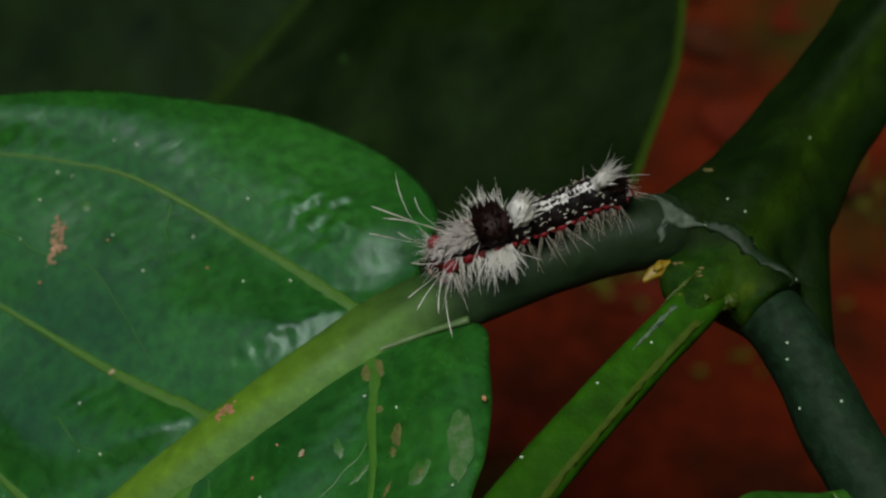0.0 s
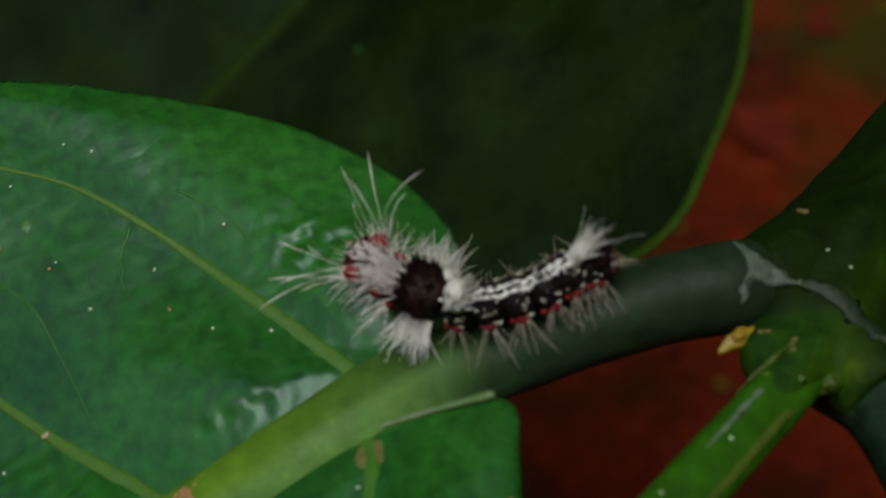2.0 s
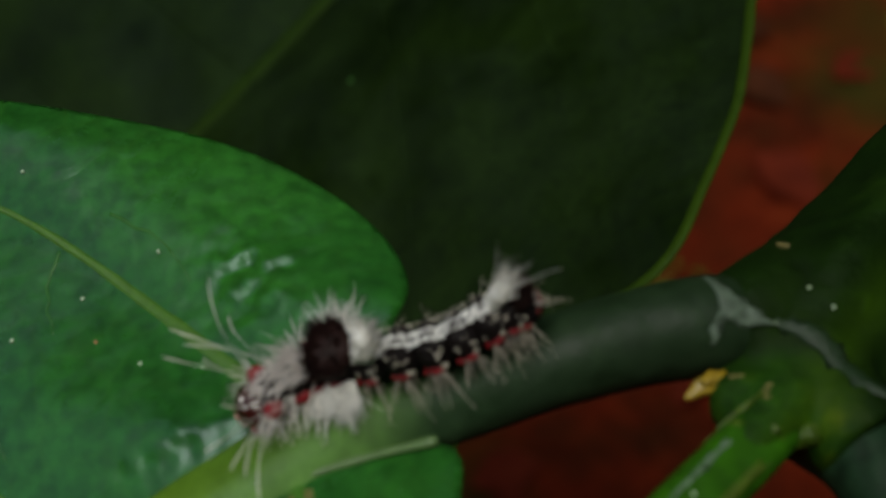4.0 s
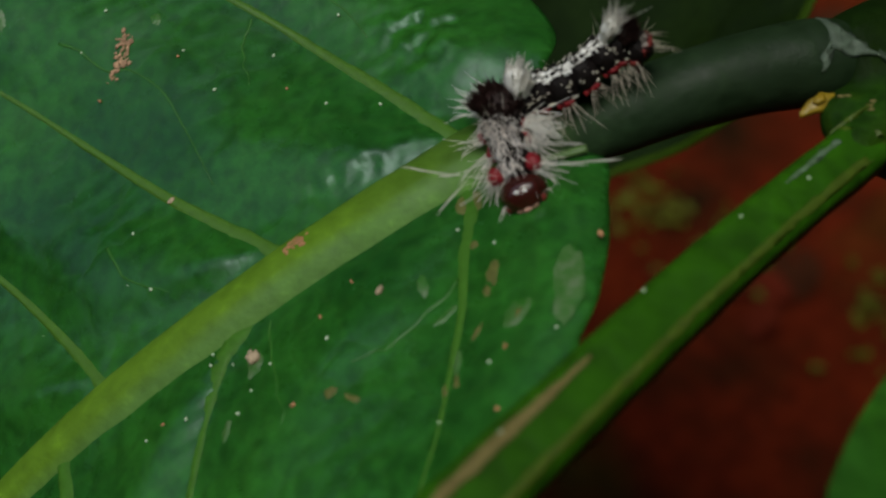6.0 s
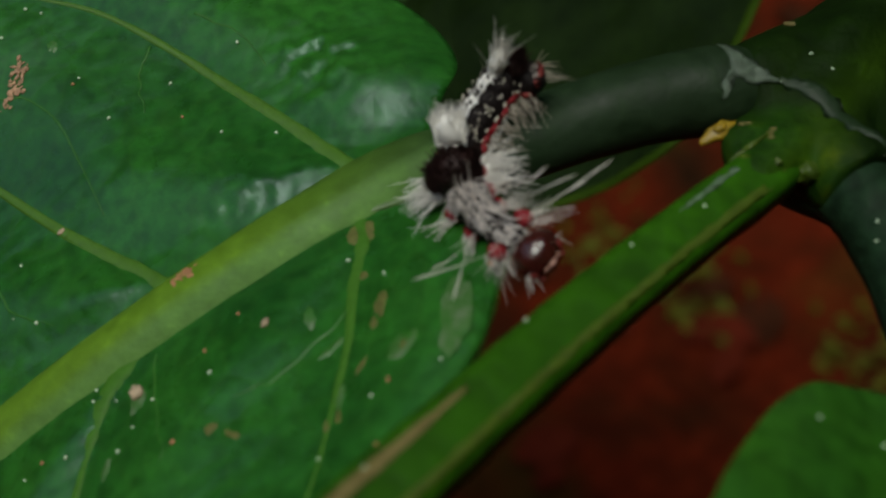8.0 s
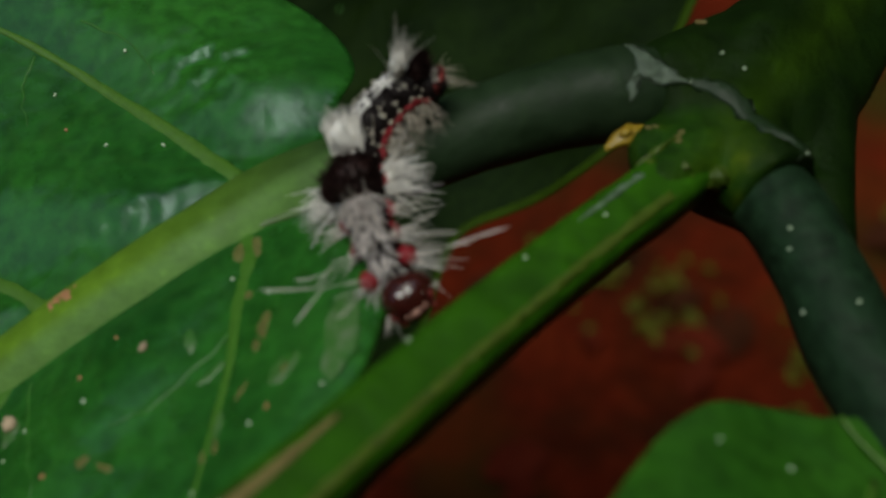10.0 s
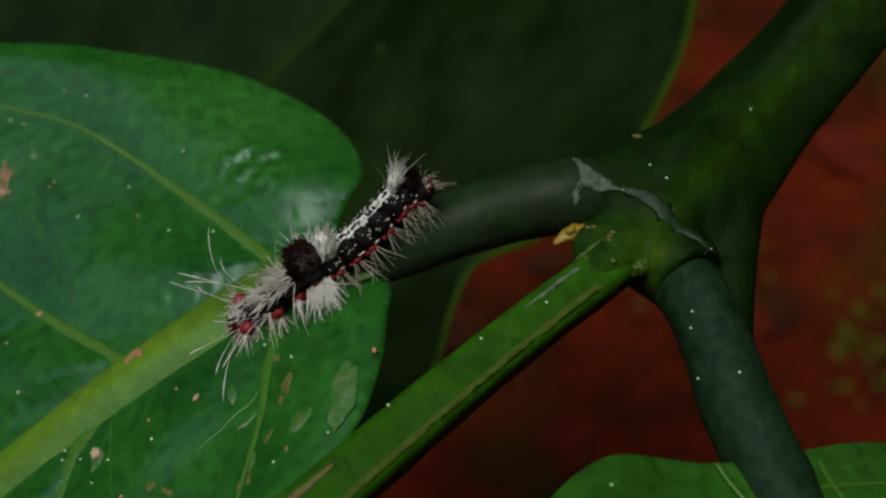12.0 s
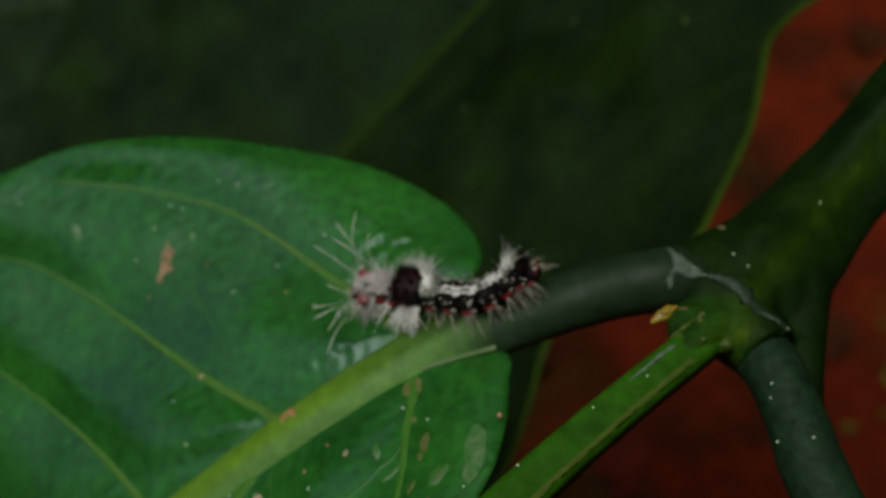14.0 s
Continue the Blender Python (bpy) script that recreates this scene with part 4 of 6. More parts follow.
def build_right_leaf():
    def rise(u, v):
        return -0.006 * v * v * (1 if v < 0 else 0.6) * 0.35 + 0.8 * min(1, max(0, (abs(v) - 2) / 8)) * math.sin(math.pi * (u - vein_shift(v)) / 17) ** 2 - 0.004 * max(0, u - 20) ** 2 + 0.2 * noise.noise(Vector((u * 0.15, v * 0.15, 7)))
    sheet = Sheet((56.0, -16.2, 509.6), (0.6724, -0.7075, -0.2173), (0.4606, 0.1702, 0.8711), rise)
    leaf = thing("fresh_leaf", "fresh mid-green leaf with smooth rounded base on a dark stalk", "leaf")
    outline = [(-0.6, -0.8), (-2.7, -4.4), (-4.6, -9.0), (-4.8, -14.0), (-3.8, -19.3), (-2.6, -23.4), (0, -29), (8, -38), (22, -45), (42, -45), (65, -36), (88, -18), (100, 0),
               (88, 18), (65, 36), (42, 45), (25, 42.5), (13.5, 36), (6.6, 24), (3.4, 13.5), (1.4, 5)]
    blade(sheet, outline, (18, -3), M_LEAF_FRESH, leaf, 50, 240, 0.45, curl=0.2)
    bm = bmesh.new()
    stalk = [(50.5, 9.5, 505.5, 2.8, 2.8), (53.2, 5.6, 508.2, 3.2, 3.2), (54.8, 2.6, 509.2, 3.3, 3.3), (56.7, -2.2, 508.7, 3.2, 3.2), (58.8, -9.0, 507.6, 3.4, 3.3), (61.7, -16.0, 506.4, 3.4, 3.3)]
    axis = []
    for u in (12, 25, 45, 70, 95):
        k = 1 - u / 110
        axis.append((*sheet.at(u, 2.0, -0.6), 0.3 + 3.0 * k, 0.3 + 2.4 * k))
    tube(bm, stalk + axis[:2], 60, 26, (-0.2, -0.3, 0.9), lumps=0.15)
    part("petiole", bm, M_PETIOLE_DARK, leaf, "thick blackish-green leaf stalk")
    bm = bmesh.new()
    tube(bm, axis[1:], 40, 18, sheet.n)
    part("midrib", bm, M_VEIN, leaf)
    vein(sheet, [(0.2, 0.0), (4, -0.4), (10, -0.9), (18, -1.2), (30, -1.0)], 0.26, 0.28, M_VEIN, leaf, "rolled_margin", 30, 0.5)
    vein(sheet, [(4.6, 12.4), (6.0, 11.4), (7.8, 10.3), (12, 8.4), (20, 6.0)], 0.28, 0.25, M_VEIN, leaf, "rolled_margin", 30, 0.1)
    for k in range(4):
        for sgn in (1, -1):
            vein(sheet, [(4 + 17 * k + vein_shift(v), sgn * v) for v in np.linspace(2, 34 - 5 * k, 6)], 0.35, 0.1, M_VEIN, leaf, "vein", 24, 0.03, 8)
    rng = random.Random(8)
    for k, (u, v) in enumerate(((3.4, -16.6), (-2.6, -12), (6, -20), (2, -24), (9, -14), (1, -8), (7, -26), (12, -22))):
        crumb("dust_grain", "tiny pale grain of dust on the fresh leaf", "dust grain", sheet, u, v, 0.3 if k == 0 else 0.16, M_SCAR if k == 0 else M_DUST, "grains on the fresh leaf", 0.6, 0.3, 1, k + 50, 0.02)


def build_stem_grains(skin):
    """White grains on the stalks and the stem."""
    for k, (x, y, z) in enumerate(((53.4, -3.2, 512.0), (57.3, 4.8, 513.1), (58.5, -7.6, 511.2), (54.2, -1.6, 512.2), (50.8, 14.1, 513.9), (52.1, 12.8, 513.9), (60.9, 24.1, 513.0), (48.2, 10.8, 514.6), (53.4, -7.8, 510.6), (29.0, -16.0, 516.4), (20.1, -29.5, 518.8), (41.5, -2.9, 514.0), (36, -8, 514.6))):
        bm = bmesh.new()
        p = skin.find_nearest(Vector((x, y, z)) * MM)[0] / MM
        blob(bm, p, (0.15, 0.13, 0.12), None, 0.3, 0.6, 10, 7, k)
        tagged(part("dust_grain", bm, M_DUST, None), "tiny white grain stuck to the stem", "dust grain", "grains on the stems")


def build_dark_leaf():
    def rise(u, v):
        fold = 0.0 if v > 0 else 0.45 * -v
        return fold + 1.8 * min(1, max(0, (abs(v) - 3) / 20)) * math.sin(math.pi * (u - vein_shift(v * 0.5) * 1.2) / 30) ** 2 + 1.2 * noise.noise(Vector((u * 0.03, v * 0.03, 2)))
    sheet = Sheet((-2.5, 161.1, 427.7), (-0.6924, -0.4655, -0.5513), (-0.6145, -0.02, 0.7887), rise)
    k = 0.9226
    leaf = thing("dark_back_leaf", "large leaf coloured blackish-green for shade, with an olive margin", "leaf")
    right = [(-190, 15), (-150, 70), (-105, 106), (-75, 107), (-58, 103), (-50, 101.3), (-44.7, 101.3), (-40, 106.5), (-32, 115.5), (-26, 120.5), (-20, 125.2), (-12, 131), (-5, 131.6), (2.6, 127.2), (9, 123.2), (15.5, 120.2), (20, 121.2), (26, 126), (31, 131), (45, 139), (75, 130), (110, 110), (150, 70), (185, 20)]
    outline = right + [(195, 0), (180, -25), (140, -75), (100, -105), (55, -122), (0, -120), (-55, -104), (-110, -78), (-160, -40), (-198, 0)]
    right = [(k * a, k * b) for a, b in right]
    outline = [(k * a, k * b) for a, b in outline]
    blade(sheet, outline, (0, 5), M_LEAF_SHADE_DARK, leaf, 70, 320, 0.6)
    rows = catmull(right, 90)
    bm = bmesh.new()
    tube(bm, [(*sheet.at(u, v, 0.1), 0.85, 0.4) for u, v in rows], 180, 8, sheet.n)
    part("margin", bm, M_EDGE_BACK, leaf, "olive-green thickened margin")
    bm = bmesh.new()
    tube(bm, [(*sheet.at(u, 0, 0.2), 2.6 - abs(u) * 0.006, 1.0 - abs(u) * 0.003) for u in np.linspace(-175, 175, 12)], 80, 14, sheet.n)
    part("midrib", bm, M_RIB_BACK, leaf, "olive midrib")
    for j in range(-5, 6):
        for sgn in (1, -1):
            top = min(95, max(20, (180 - abs(j * 30)) * 0.55))
            vein(sheet, [(j * 30 - 4 + 1.2 * vein_shift(v * 0.5), sgn * v) for v in np.linspace(2, top, 6)], 0.7, 0.2, M_LEAF_SHADE_DARK, leaf, "vein", 30, 0.1, 8)
    rng = random.Random(3)
    for k, (u, v) in enumerate(((-20, 38), (-35, 70), (-50, 55), (-60, 80), (10, 30))):
        crumb("dust_grain", "pale grain of dust on the dark leaf", "dust grain", sheet, u, v, 0.7, M_SPOT, "grains on the dark leaf", 0.4, 0.3, 1, k + 90, 0.05)


def back_leaf(origin, u, n, length, width, label, mat):
    def rise(a, c):
        return -0.0012 * a * a * 0.4 + 0.15 * abs(c) + 2.0 * noise.noise(Vector((a * 0.02, c * 0.02, length)))
    sheet = Sheet(origin, u, n, rise)
    leaf = thing("shaded_leaf", label, "leaf")
    left = [(length * s, width * math.sin(math.pi * s ** 0.8) ** 0.8) for s in np.linspace(0.02, 0.98, 12)]
    outline = left + [(length, 0)] + [(a, -c) for a, c in left[::-1]]
    blade(sheet, outline, (length * 0.45, 0.5), mat, leaf, 24, 120, 0.6)
    bm = bmesh.new()
    tube(bm, [(*sheet.at(a, 0, 0.2), 2.2 * (1.05 - a / length), 1.4 * (1.05 - a / length)) for a in np.linspace(-60, length * 0.98, 9)], 40, 12, sheet.n)
    part("midrib", bm, M_EDGE_BACK, leaf)
    for k in range(1, 6):
        for sgn in (1, -1):
            a0 = length * k / 6.5
            vein(sheet, [(a0 + 0.5 * c, sgn * c) for c in np.linspace(1, width * 0.8, 5)], 0.6, 0.2, mat, leaf, "vein", 16, 0.1, 6)


# ---- the caterpillar ----
def strand(bm, p, d, length, r, bend, sides=3, n=5, club=0.0):
    """One tapering bent hair from p along d, in millimetres; with a club it is thickest past its middle."""
    p, d = Vector(p), Vector(d).normalized()
    a = d.orthogonal().normalized()
    b = d.cross(a)
    last = None
    for k in range(n):
        s = k / (n - 1)
        c = p + d * (length * s) + Vector(bend) * (length * s * s)
        w = r * (1 - s) ** 0.7 + 0.008
        if club:
            w = r * (club + (1 - club) * max(0.0, (s - 0.45) / 0.4 if s < 0.85 else 1.0)) * min(1.0, (1 - s) * 8) + 0.006
        ring = [bm.verts.new((c + (a * math.cos(t) + b * math.sin(t)) * w) * MM) for t in [2 * math.pi * j / sides for j in range(sides)]]
        if last:
            for j in range(sides):
                bm.faces.new((last[j], last[(j + 1) % sides], ring[(j + 1) % sides], ring[j]))
        last = ring


def tuft(bm, rng, count, base, spread, direction, cone, length, r=0.05, bend=(0, 0, -0.1), least=0.45):
    """Hairs rooted on a patch of half-size spread, within a cone about a direction."""
    for _ in range(count):
        p = [base[i] + rng.uniform(-1, 1) * spread[i] for i in range(3)]
        d = Vector(direction).normalized() + Vector((rng.gauss(0, cone), rng.gauss(0, cone), rng.gauss(0, cone)))
        strand(bm, p, d, length * rng.uniform(least, 1.2), r * rng.uniform(0.7, 1.2), [q + rng.gauss(0, 0.12) for q in bend])


SEGMENTS = []


def combed(bm, rng, count, lx, ly, lz, direction, cone, length, r, bend=(0, 0, -0.1), wide=0.85):
    """Hairs rooted over the rounded back of a ring and combed one way."""
    for _ in range(count):
        x, y = rng.uniform(-0.7, 0.7) * lx, rng.uniform(-wide, wide) * ly
        z = lz * math.sqrt(max(0.05, 1 - (y / ly) ** 2 - 0.5 * (x / lx) ** 2)) * 0.95
        d = Vector((direction[0], direction[1] + 0.5 * y / ly, direction[2])).normalized() + Vector((rng.gauss(0, cone), rng.gauss(0, cone), rng.gauss(0, cone)))
        strand(bm, (x, y, z), d, length * rng.uniform(0.5, 1.15), r * rng.uniform(0.7, 1.2), [q + rng.gauss(0, 0.1) for q in bend])


def fan(bm, rng, base, aim, count, spread, length, r, bend=(0, 0, -0.12)):
    """A clump of hairs from one wart that spread like a fan."""
    for i in range(count):
        t = (i / max(1, count - 1) - 0.5) * 2
        d = Vector(aim).normalized() + Vector((t * spread + rng.gauss(0, 0.1), rng.gauss(0, 0.1), rng.gauss(0, 0.2)))
        p = (base[0] + t * 0.35 + rng.gauss(0, 0.08), base[1], base[2] + rng.gauss(0, 0.12))
        strand(bm, p, d, length * rng.uniform(0.5, 1.2), r * rng.uniform(0.75, 1.2), [q + rng.gauss(0, 0.1) for q in bend])


def build_caterpillar():
    rng = random.Random(11)
    worm = thing("caterpillar", "hairy black caterpillar with white tufts, red warts and a brown head", "caterpillar")
    # half-length, half-width, half-height of each ring from the tail to the neck
    sizes = [(1.3, 1.35, 1.35), (1.5, 1.65, 1.7), (1.35, 1.75, 1.75), (1.35, 1.8, 1.8), (1.35, 1.8, 1.85), (1.35, 1.8, 1.85), (1.4, 1.85, 1.9), (1.8, 1.9, 1.95), (1.55, 1.75, 1.75), (1.4, 1.6, 1.55), (1.35, 1.45, 1.35)]
    for k, (lx, ly, lz) in enumerate(sizes):
        bm = bmesh.new()
        blob(bm, (0, 0, 0), (lx, ly, lz), None, 0.1, 0.7, 28, 18, k * 3.0)
        seg = part("segment", bm, M_BLACK, worm)
        SEGMENTS.append(seg)
        for sgn in (1, -1):
            bm = bmesh.new()
            if k == 10:
                blob(bm, (0.5, sgn * 1.6, 0.35), (0.8, 0.7, 0.66), None, 0.15, 0.6, 14, 10, k)
            else:
                blob(bm, (0, sgn * (ly - 0.12), -0.25), (0.5 if k < 7 else 0.7, 0.36 if k < 7 else 0.5, 0.34 if k < 7 else 0.55), None, 0.5, 0.8, 20, 10, k)
                if k < 7:
                    blob(bm, (0.75 + rng.uniform(-0.1, 0.1), sgn * (ly - 0.3), -0.5), (0.28, 0.3, 0.2), None, 0.6, 0.9, 12, 8, k + 20)
            part("wart", bm, M_RED if k > 0 else M_CORAL, seg, "red wart")
            if 1 <= k <= 6:
                bm = bmesh.new()
                blob(bm, (-0.55 + rng.uniform(-0.2, 0.2), sgn * (ly - 0.06), 0.2 + rng.uniform(-0.1, 0.1)), (rng.uniform(0.2, 0.34), 0.08, rng.uniform(0.07, 0.11)), Matrix.Rotation(rng.uniform(-0.7, 0.7), 3, "Y"), 1.0, 1.1, 12, 8, k * 1.7)
                for _ in range(6):
                    a = rng.uniform(0.35, 1.0)
                    blob(bm, (rng.uniform(-1.0, 1.0), sgn * ly * math.cos(a) * 0.97, lz * math.sin(a) * 0.97), (rng.uniform(0.06, 0.2), 0.07, rng.uniform(0.03, 0.05)), Matrix.Rotation(rng.uniform(-1.5, 1.5), 3, "Y"), 0.9, 0.9, 8, 6, rng.uniform(0, 40))
                part("pale_dot", bm, M_CREAM, seg, "cream spots")
            # clumps of hair on the flank, from the wart
            bm = bmesh.new()
            if k in (7, 8):
                blob(bm, (0, sgn * (ly + 0.15), -0.35), (1.25, 0.5, 0.5) if k == 7 else (0.2, 0.2, 0.2), None, 0.5, 0.9, 16, 10, 3)
                tuft(bm, rng, 110 if k == 7 else 14, (0.0 if k == 7 else 0.3, sgn * (ly - 0.05), -0.2), (1.25 if k == 7 else 0.5, 0.2, 0.3), (0.1, sgn * 1.0, 0.0), 0.24, 3.1, 0.07 if k == 7 else 0.042, (0, 0, -0.14))
            else:
                lean = -0.45 if k == 0 else (-0.15 if k < 3 else 0.05 if k < 9 else 0.5)
                fan(bm, rng, (0, sgn * (ly - 0.02), -0.3), (lean, sgn * 1.0, -0.85 if k < 7 else -0.45), (7 if k < 2 else 8) if k < 7 else 10, 0.5 if k < 7 else 0.55, 2.6 if k < 7 else 3.4, 0.027 if k < 7 else 0.045)
                fan(bm, rng, (0, sgn * (ly - 0.25), -0.9), (lean, sgn * 0.7, -1.3), 4, 0.5, 1.8, 0.025)
            part("hair", bm, M_TUFT if k == 7 else M_WHITE_HAIR if k > 7 else M_GREY_HAIR, seg, "dense white side brush" if k == 7 else "fine pale side hairs")
        if 2 <= k <= 6:
            bm = bmesh.new()
            for sgn in (1, -1):
                line = [(x, sgn * (0.31 + rng.uniform(-0.08, 0.08)), lz * (1.0 - 0.1 * x * x) + 0.03, rng.choice((0.03, 0.08, 0.13, 0.18)), rng.uniform(0.05, 0.09)) for x in np.linspace(-1.25, 1.25, 14)]
                tube(bm, line, 60, 8, (0, 0, 1), lumps=0.08)
            blob(bm, (0.5, 0, lz + 0.0), (0.1, 0.34, 0.09), None, 0.5, 0.9, 10, 6)
            for _ in range(16):
                x, y = rng.uniform(-1.2, 1.2), rng.uniform(-0.62, 0.62)
                blob(bm, (x, y, lz * (1.0 - 0.1 * x * x - 0.11 * y * y) + 0.02), (rng.uniform(0.04, 0.08), rng.uniform(0.1, 0.24), 0.05), Matrix.Rotation(rng.uniform(-0.9, 0.9), 3, "Z"), 0.8, 0.9, 8, 6, rng.uniform(0, 40))
            part("back_stripe", bm, M_STRIPE, seg, "double white line along the back")
            bm = bmesh.new()
            tuft(bm, rng, 4, (0, 0, lz * 0.9), (0.6, 0.9, 0.1), (-0.2, 0, 1), 0.45, 0.55, 0.025)
            part("hair", bm, M_GREY_HAIR, seg, "short back hairs")
        if k == 0:
            bm = bmesh.new()
            tuft(bm, rng, 16, (-0.9, 0, -0.1), (0.25, 0.9, 0.5), (-1.0, 0, -0.2), 0.5, 1.9, 0.024)
            part("hair", bm, M_GREY_HAIR, seg, "long tail hairs")
            bm = bmesh.new()
            blob(bm, (-0.75, 0.0, 0.35), (0.5, 0.95, 0.6), None, 0.5, 1.2, 18, 12, 5)
            part("tail_plate", bm, M_CORAL, seg, "coral-red tail end")
            bm = bmesh.new()
            tuft(bm, rng, 16, (-0.5, 0, 0.95), (0.2, 0.5, 0.1), (-0.7, 0, 0.8), 0.25, 0.8, 0.07)
            part("tail_brush", bm, M_WHITE_HAIR, seg, "little white brush on the tail end")
        if k == 1:
            bm = bmesh.new()
            blob(bm, (0.55, 0, lz + 0.55), (0.5, 0.8, 1.7), Matrix.Rotation(radians(-34), 3, "Y"), 0.3, 1.2, 20, 16, k)
            tuft(bm, rng, 70, (0.95, 0, lz * 0.8), (0.4, 0.6, 0.15), (-0.65, 0, 1), 0.06, 3.2, 0.17, (-0.03, 0, 0), 0.75)
            tuft(bm, rng, 9, (0.9, 0, lz), (0.3, 0.5, 0.1), (-0.6, 0, 1), 0.14, 4.0, 0.05, (-0.08, 0, 0), 0.8)
            tuft(bm, rng, 1, (0.6, 0, lz), (0.1, 0.2, 0.1), (-0.95, 0.1, 1), 0.04, 7.0, 0.045, (-0.12, 0, 0), 0.95)
            part("tail_tuft", bm, M_TUFT, seg, "white brush of hair near the tail")
            bm = bmesh.new()
            blob(bm, (-0.8, 0, lz * 0.85), (0.7, 1.15, 0.5), None, 0.6, 0.8, 18, 12, k)
            tuft(bm, rng, 200, (-0.9, 0, lz * 0.85), (0.55, 1.05, 0.2), (-0.7, 0, 1), 0.12, 1.2, 0.1, (-0.05, 0, 0))
            part("dark_tuft", bm, M_BROWN_HAIR, seg, "short blackish brush behind the white one")
        if k == 6:
            bm = bmesh.new()
            blob(bm, (-0.2, 0, lz + 0.55), (0.75, 1.2, 1.3), Matrix.Rotation(radians(-28), 3, "Y"), 0.3, 1.2, 22, 16, k)
            tuft(bm, rng, 90, (0.0, 0, lz * 0.9), (0.65, 1.15, 0.2), (-0.55, 0, 1), 0.08, 2.3, 0.19, (-0.06, 0, 0), 0.8)
            part("back_tuft", bm, M_TUFT, seg, "white brush of hair on the back")
        if k == 7:
            bm = bmesh.new()
            blob(bm, (0, 0, lz * 0.75), (1.75, ly * 0.95, 1.3), None, 0.2, 0.8, 24, 16, k)
            for y in (-1.5, -0.75, 0, 0.75, 1.5):
                tuft(bm, rng, 100, (0.25, y, lz * (0.9 - 0.14 * y * y)), (1.3, 0.42, 0.2), (0.05, y * 0.2, 1), 0.05, 1.3, 0.13, (0, 0, 0), 0.97)
            part("dark_tuft", bm, M_BROWN_HAIR, seg, "thick velvety dark brown brush")
        if k >= 8:
            bm = bmesh.new()
            if k == 8:
                tuft(bm, rng, 14, (0.0, 0, lz * 0.9), (0.3, 1.0, 0.1), (0.25, 0, 1), 0.25, 3.4, 0.06, (0.1, 0, -0.05), 0.6)
            count, length, lift = {8: (130, 1.9, 0.4), 9: (85, 1.5, 0.25), 10: (60, 1.2, 0.15)}[k]
            combed(bm, rng, count, lx, ly, lz, (0.85, 0, lift), 0.3, length, 0.06, wide=0.6)
            part("neck_tuft", bm, M_NECK_HAIR, seg, "pale mauve-grey hairs combed towards the head")
        if k in (9, 10):
            for sgn in (1, -1):
                bm = bmesh.new()
                for _ in range(3):
                    aim = (0.85 + rng.gauss(0, 0.3), sgn * (0.6 + rng.gauss(0, 0.28)), 1.0 + rng.gauss(0, 0.2))
                    strand(bm, (0.5 + rng.uniform(-0.2, 0.2), sgn * (1.4 + rng.uniform(-0.2, 0.1)), 0.3), aim, rng.uniform(7.0, 10.0), 0.068, (-0.1 + rng.gauss(0, 0.12), rng.gauss(0, 0.12), -0.22 + rng.gauss(0, 0.08)), 4, 11, 0.22)
                tuft(bm, rng, 7, (0.5, sgn * 1.4, 0.2), (0.2, 0.2, 0.3), (0.6, sgn * 1.0, 0.15), 0.3, 2.6, 0.042, (0.05, 0, -0.12))
                part("hair", bm, M_WHITE_HAIR, seg, "long forward hairs")
        if k == 10:
            bm = bmesh.new()
            for turn in np.linspace(-1.5, 1.5, 34):
                aim = (math.cos(turn) + rng.gauss(0, 0.15), math.sin(turn) + rng.gauss(0, 0.15), rng.uniform(-0.25, 0.45))
                strand(bm, (0.5, 1.2 * math.sin(turn), rng.uniform(-0.2, 0.6)), aim, rng.uniform(1.8, 3.4), 0.034, (0, 0, -0.15 + rng.gauss(0, 0.1)))
            part("hair", bm, M_WHITE_HAIR, seg, "pale ruff of hair round the neck")
    bm = bmesh.new()
    blob(bm, (0.0, 0, -0.75), (1.62, 1.95, 1.72), None, 0.06, 0.5, 32, 22, 40.0)
    head = part("head", bm, M_HEAD, worm, "glossy dark reddish-brown head")
    SEGMENTS.append(head)
    for y, r in ((-0.62, 0.3), (0.0, 0.42), (0.62, 0.3)):
        bm = bmesh.new()
        blob(bm, (1.52 - 0.3 * abs(y), y, -0.5 - 0.15 * abs(y)), (0.28, r, 0.3), None, 0.5, 0.9, 14, 10, 3 + y)
        part("mouth", bm, M_MOUTH, head, "pinkish mouthparts")
    for y, z, r in ((0.3, 0.72, 0.3), (-0.22, 0.8, 0.24)):
        bm = bmesh.new()
        blob(bm, (0.55, y, z), (0.2, r, 0.13), Matrix.Rotation(y, 3, "X"), 0.7, 0.9, 12, 8, 6 + y)
        part("face_mark", bm, M_STRIPE, head, "small white mark on the crown")
    for sgn in (1, -1):
        bm = bmesh.new()
        blob(bm, (0.7, sgn * 1.3, -0.75), (0.5, 0.45, 0.6), None, 0.4, 0.6, 14, 10, 8)
        part("cheek", bm, M_CORAL, head, "dull red cheek")
    for sgn in (1, -1):
        bm = bmesh.new()
        blob(bm, (1.08, sgn * 1.18, -1.5), (0.3, 0.27, 0.27), None, 0.2, 0.6, 12, 8, 4)
        part("antenna", bm, M_CORAL, head)
        bm = bmesh.new()
        tuft(bm, rng, 5, (0.2, sgn * 1.45, -0.7), (0.3, 0.15, 0.3), (0.6, sgn * 0.9, -0.3), 0.4, 2.0, 0.045)
        part("hair", bm, M_WHITE_HAIR, head, "pale face hairs")
